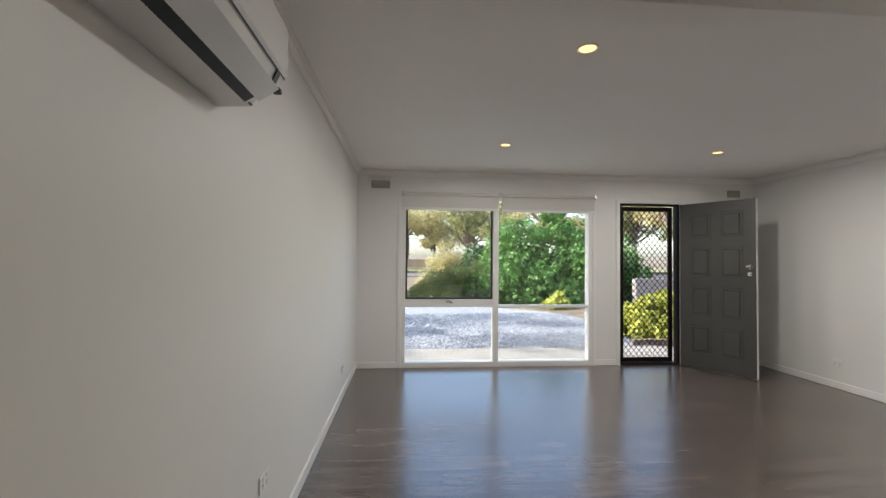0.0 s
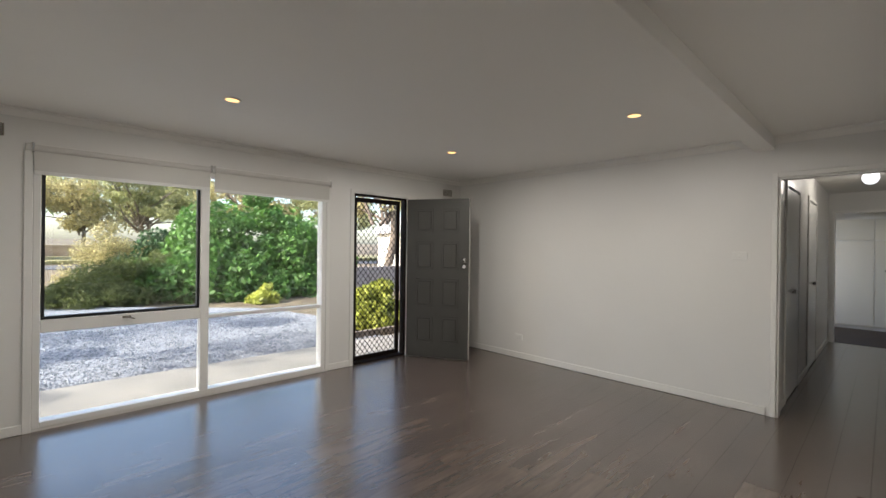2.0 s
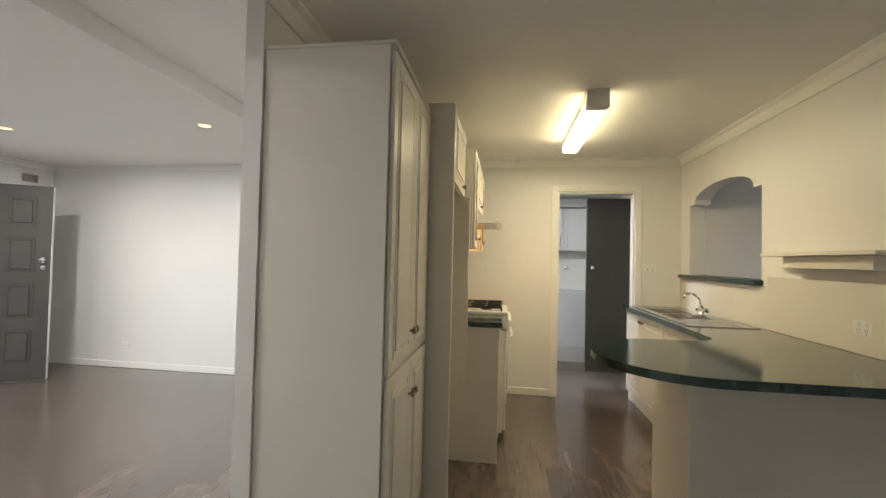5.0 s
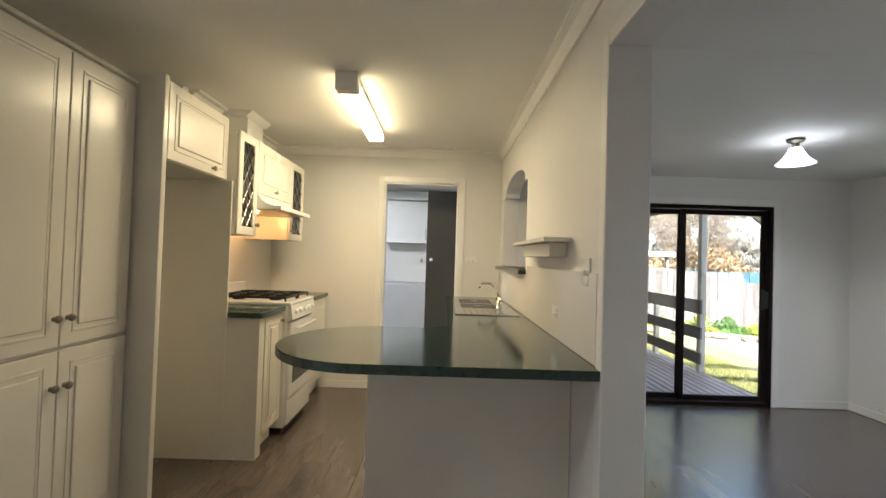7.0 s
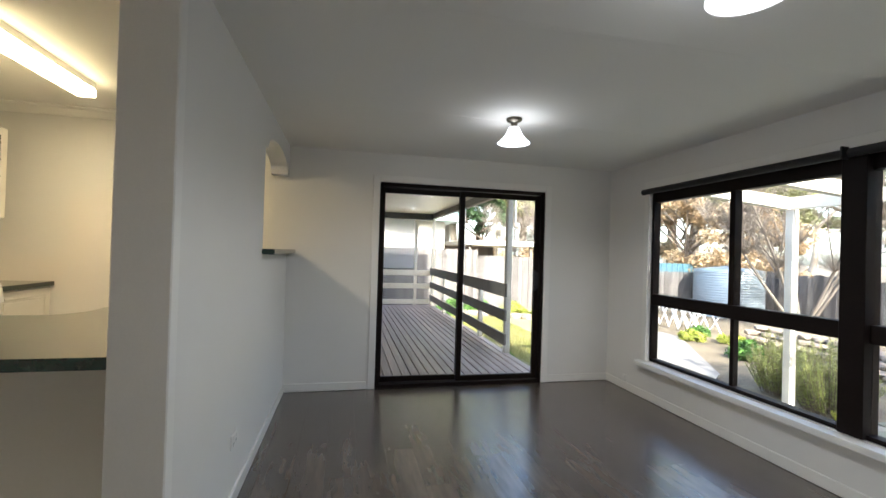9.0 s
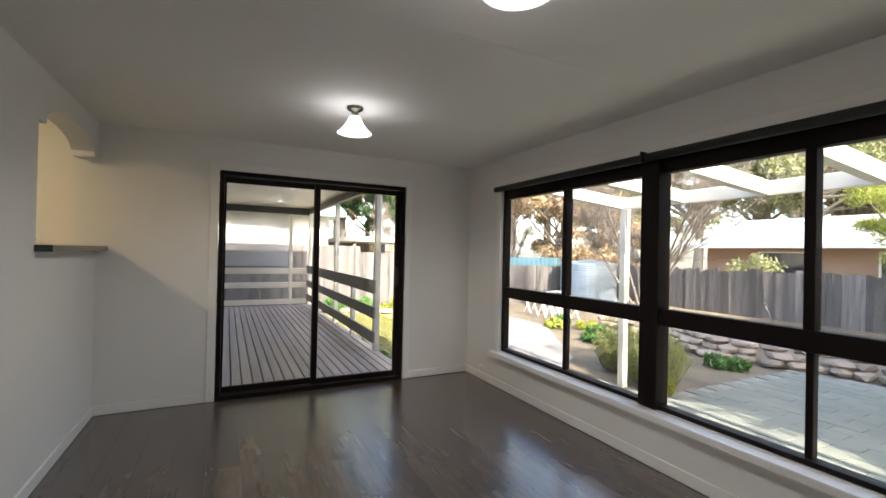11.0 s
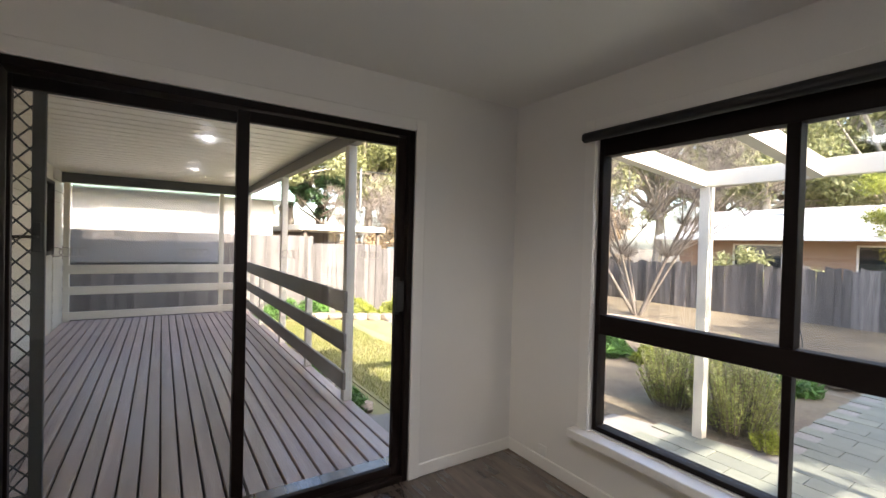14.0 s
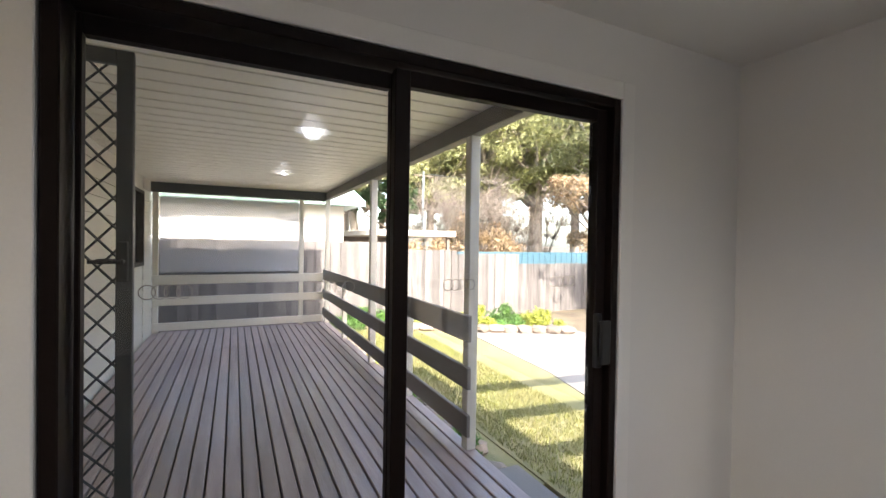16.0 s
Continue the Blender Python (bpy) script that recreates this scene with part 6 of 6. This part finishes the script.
for i, (x, y, h, s) in enumerate(((32, -21, 13, 4), (30.5, -25, 14, 4), (29, -28.5, 15, 4.5), (26.5, -31.5, 14, 4), (35, -25, 16, 5), (33, -31, 16, 5), (13, -43, 12, 4.5), (7, -45, 12, 4.5), (0, -42, 12, 4.5), (20, -38, 13, 4.5))):
    gum(x, y, -0.6, h, s, 220 + i, LEAF_OLIVEGUM, "tall gum tree with a pale olive crown", 56, 300, 0.17)
bare_tree_sites = ((25.5, -21.5), (24.0, -24.0), (26.5, -18.6))


def bare_tree(x, y, z, h, spread, seed, label, stems=7):
    rng = random.Random(seed)
    e = thing("bare_tree", (x, y, z), label, "tree")
    bm = B()
    twigs = []
    for i in range(stems):
        a = 6.28 * i / stems + rng.uniform(-0.3, 0.3)
        top = Vector((x + spread * 0.55 * math.cos(a), y + spread * 0.55 * math.sin(a), z + h * rng.uniform(0.5, 0.65)))
        pts = limb(bm, (x + 0.06 * math.cos(a), y + 0.06 * math.sin(a), z - 0.05), top, 0.045, 0.02, 6, 0.08, 4, seed + i)
        for k in range(8):
            a2 = a + rng.uniform(-0.9, 0.9)
            st = pts[rng.randrange(2, 5)]
            end = Vector((x + spread * rng.uniform(0.5, 1.05) * math.cos(a2), y + spread * rng.uniform(0.5, 1.05) * math.sin(a2), z + h * rng.uniform(0.62, 1.0)))
            p2 = limb(bm, st, end, 0.016, 0.006, 5, 0.08, 3, seed + 50 + i * 9 + k)
            for q in range(95):
                s2 = p2[rng.randrange(0, 4)]
                e2 = s2 + Vector((rng.uniform(-0.55, 0.55), rng.uniform(-0.55, 0.55), rng.uniform(0.0, 0.6)))
                twigs.append((s2, e2, 0.007))
                for _ in range(2):
                    m2 = s2.lerp(e2, rng.uniform(0.3, 0.9))
                    twigs.append((m2, m2 + Vector((rng.uniform(-0.22, 0.22), rng.uniform(-0.22, 0.22), rng.uniform(0.0, 0.25))), 0.005))
    V, F = [], []
    for a, b2, r in twigs:
        n = len(V)
        V += [(a.x + r, a.y, a.z), (a.x - r * 0.5, a.y + r * 0.87, a.z), (a.x - r * 0.5, a.y - r * 0.87, a.z), tuple(b2)]
        F += [(n, n + 1, n + 3), (n + 1, n + 2, n + 3), (n + 2, n, n + 3)]
    part("trunk", bm, TWIG, e, smooth=True)
    mesh_object("twigs", V, F, TWIG, e)
    return e


bare_tree(9.3, -19.0, BACK + 0.05, 4.8, 3.0, 7, "bare many-stemmed garden tree on the lawn")
bare_tree(23, -19.5, -0.6, 5.5, 2.4, 17, "bare grey winter tree behind the fence", 6)
for i, (x, y) in enumerate(bare_tree_sites):
    bare_tree(x, y, -0.6, 5.0, 2.8, 27 + i, "bare brown winter tree behind the fence", 6)

# power pole and wires beyond the fence
pp = thing("power_pole", (29.5, -19.6, -0.6), "slim pale power pole beyond the fences", "power pole")
bm = B()
cyl(bm, (29.5, -19.6, -0.6), (29.5, -19.6, 6.1), 0.10, 0.07, seg=10)
part("pole", bm, GALV, pp)
bm = B()
box(bm, 29.45, -20.3, 5.75, 29.55, -18.9, 5.85, 0.005)
part("cross_arm", bm, BARK, pp)
for dy in (-0.6, 0.0, 0.6):
    bm = B()
    prev = None
    for k in range(17):
        t = k / 16
        p = Vector((29.5 - 3.0 * t, -19.6 + dy - 30 * t, 5.95 + 1.5 * t - 3.2 * t * (1 - t)))
        if prev is not None:
            cyl(bm, prev, p, 0.02, seg=4, caps=False)
        prev = p
    part("wire", bm, GREYFRAME, pp)

# ---- front yard ----
FZ = -0.15
sheet("front_path", [(-6, 0.13), (9, 0.13), (9, 1.62), (-6, 1.62)], -0.11, CONCRETE, "pale concrete path along the front wall", "path", 0.08)
sheet("driveway", [(-14, 1.63), (4.5, 1.63), (5.2, 4.6), (4.6, 6.6), (1.6, 9.2), (-0.2, 12.5), (-14, 14)], -0.135, GRAVELM, "blue-grey gravel driveway with dappled light", "driveway", 0.06)


def gravel(n, seed):
    rng = np.random.default_rng(seed)
    x, y = rng.uniform(-2.2, 5.0, n), 1.66 + 4.6 * rng.random(n) ** 1.4
    s = rng.uniform(0.008, 0.022, n)
    base = np.array([(1, 0, 0), (-0.5, 0.87, 0), (-0.5, -0.87, 0), (0, 0, 0.8)])
    a = rng.uniform(0, 6.28, n)
    V = np.zeros((n, 4, 3))
    V[:, :, 0] = x[:, None] + s[:, None] * (base[:, 0] * np.cos(a)[:, None] - base[:, 1] * np.sin(a)[:, None])
    V[:, :, 1] = y[:, None] + s[:, None] * (base[:, 0] * np.sin(a)[:, None] + base[:, 1] * np.cos(a)[:, None])
    V[:, :, 2] = -0.135 + s[:, None] * base[:, 2]
    f0 = np.array([(0, 1, 3), (1, 2, 3), (2, 0, 3)])
    F = (np.arange(n)[:, None, None] * 4 + f0).reshape(-1, 3)
    m = mat("gravel_stone", (0.17, 0.18, 0.20), 0.9, var=0.2, bump=0, island=0.5)
    return tagged(mesh_object("gravel", V.reshape(-1, 3).tolist(), F.tolist(), m), "loose blue-grey gravel stones", "gravel", kind="stuff")


gravel(24000, 9)
sheet("street", [(-80, 27), (80, 27), (80, 33), (-80, 33)], 0.03, ASPHALT, "grey street beyond the front yard", "road", 0.10)
sheet("front_lawn", [(-60, 33.5), (60, 33.5), (60, 48), (-60, 48)], 0.28, GRASSM, "green verge lawn beyond the street", "lawn", 0.2)

foliage("camellia_bush", (5.9, 9.6, FZ), mound(5.95, 9.9, FZ, 3.4, 1.5, 3.6, 92, 0.62, 5), 330, 0.085, LEAF_BUSH, 81, "large dense glossy green shrub across the driveway", "shrub", slim=0.55, shell=0.6)
foliage("dark_bush", (3.3, 11.4, FZ), mound(3.6, 11.3, FZ, 1.4, 1.2, 2.3, 34, 0.5, 6), 330, 0.07, LEAF_DARK, 82, "dark green shrub beside the driveway", "shrub", slim=0.4, shell=0.6)
foliage("juniper_bush", (3.0, 9.4, FZ), mound(2.7, 9.7, FZ, 2.0, 0.95, 1.55, 80, 0.40, 7), 420, 0.06, LEAF_OLIVE, 83, "spreading olive-green juniper at the gravel edge", "shrub", slim=0.2, shell=0.4)
foliage("garden_plant", (5.1, 7.5, FZ), mound(5.15, 7.5, FZ, 0.32, 0.3, 0.62, 10, 0.2, 8), 160, 0.075, LEAF_LIME, 84, "small bright green plant in front of shrubs", "plant", slim=0.6, shell=0.3)
foliage("pale_bush", (2.0, 14.5, FZ), mound(2.6, 14.2, FZ, 1.6, 1.0, 2.7, 40, 0.42, 9), 320, 0.05, LEAF_GOLD, 85, "pale yellow-green shrub behind the juniper", "shrub", slim=0.3, shell=0.4)
foliage("front_shrub", (5.4, 2.7, FZ), mound(5.45, 2.75, FZ, 0.95, 0.55, 1.0, 34, 0.22, 10), 260, 0.05, LEAF_LIME, 86, "yellow-green leafy shrub beside the entry", "shrub", slim=0.5, shell=0.35)
foliage("dark_bush", (9.6, 12.0, FZ), mound(9.4, 12.0, FZ, 1.2, 1.0, 1.3, 20, 0.4, 11), 260, 0.07, LEAF_DARK, 87, "rounded dark green shrub in front yard", "shrub", slim=0.45, shell=0.5)
bm = B()
box(bm, 4.5, 1.85, -0.16, 6.6, 1.93, -0.03, 0.006)
tagged(part("garden_edging", bm, BARK), "low timber sleeper edging of the entry bed", "garden edging")
fw = thing("front_wall", (12, 9, FZ), "low grey block wall in the front yard", "garden wall")
bm = B()
box(bm, 8.0, 8.0, -0.3, 18, 8.25, 0.75, 0.01)
part("wall_body", bm, mat("grey_block", (0.24, 0.22, 0.21), 0.9, var=0.2, scale=5, bump=0.2), fw)
gs = thing("white_shed", (20, 16, FZ), "small white weatherboard outbuilding", "shed")
bm = B()
box(bm, 16.4, 13.5, -0.3, 22, 18, 2.3)
part("wall", bm, NEIGHBOUR, gs)
bm = B()
prism(bm, [(13.2, 2.3), (15.75, 3.4), (18.3, 2.3)], 16.1, 22.3, "x")
part("roof", bm, WHITEROOF, gs)
gum(11.3, 10.6, FZ, 7.5, 2.4, 140, LEAF_GOLD, "tree with a brown trunk and golden leaves", 12, 240, 0.12, BARK, "tree", "front_tree")
for i, (x, y, h, s) in enumerate(((-3, 40, 7, 3.8), (3.5, 42, 6.5, 4), (7, 38, 7, 3.8), (-12, 44, 10, 4), (14, 34, 9, 4), (20, 30, 8, 3.5), (-22, 40, 9, 4), (28, 24, 9, 4), (0.5, 54, 12, 5))):
    gum(x, y, 0.2, h, s, 150 + i, (LEAF_GOLD, LEAF_GOLD, LEAF_OLIVEGUM)[i % 3], "golden autumn street tree", 40, 300, 0.14, BARK, "tree", "street_tree")
sf = thing("street_fence", (0, 49, 0.3), "low pale fence across the street", "fence")
bm = B()
box(bm, -30, 49.0, 0.1, 30, 49.1, 1.3, 0.01)
part("fence_panel", bm, mat("pale_brown_fence", (0.42, 0.33, 0.24), 0.8, var=0.2, scale=2), sf)
for i, (x, y) in enumerate(((-46, 70), (-25, 74), (-4, 78), (18, 72), (40, 66), (60, 50), (70, 20), (72, -8), (66, -40), (44, -66), (22, -72), (0, -74), (-22, -70), (-46, -56), (-64, -30), (-70, 0), (-64, 34))):
    gum(x, y, 0, 15, 8, 200 + i, LEAF_GUM, "distant gum tree with a broad crown", 16, 160, 0.55)

# vinyl planks of the floors
PW, PL = 0.182, 1.22
plank_cache = {}


def plank(x0, x1, y, parent):
    key = round(x1 - x0, 2)
    if key < 0.05:
        return
    if key not in plank_cache:
        bm = B()
        box(bm, 0, -PW + 0.0012, -0.006, key - 0.0012, 0, 0.0)
        me = bpy.data.meshes.new("plank")
        bm.to_mesh(me)
        bm.free()
        me.materials.append(FLOORM)
        plank_cache[key] = me
    ob = new("plank", plank_cache[key])
    ob.location = (x0, y, 0)
    ob.parent = parent


rng = random.Random(2)
j, y = 0, 0.0
while y > -10.70:
    x = -0.05 - round((j * 0.46) % 1.22, 2)
    end = 9.72 if -4.6 < y < -3.6 else (5.13 if y > -4.4 else 5.19)
    while x < end:
        a, b2 = max(x, -0.05), min(x + PL, end)
        if b2 > a:
            plank(a, b2, y, floor)
        x += PL
    y -= PW
    j += 1
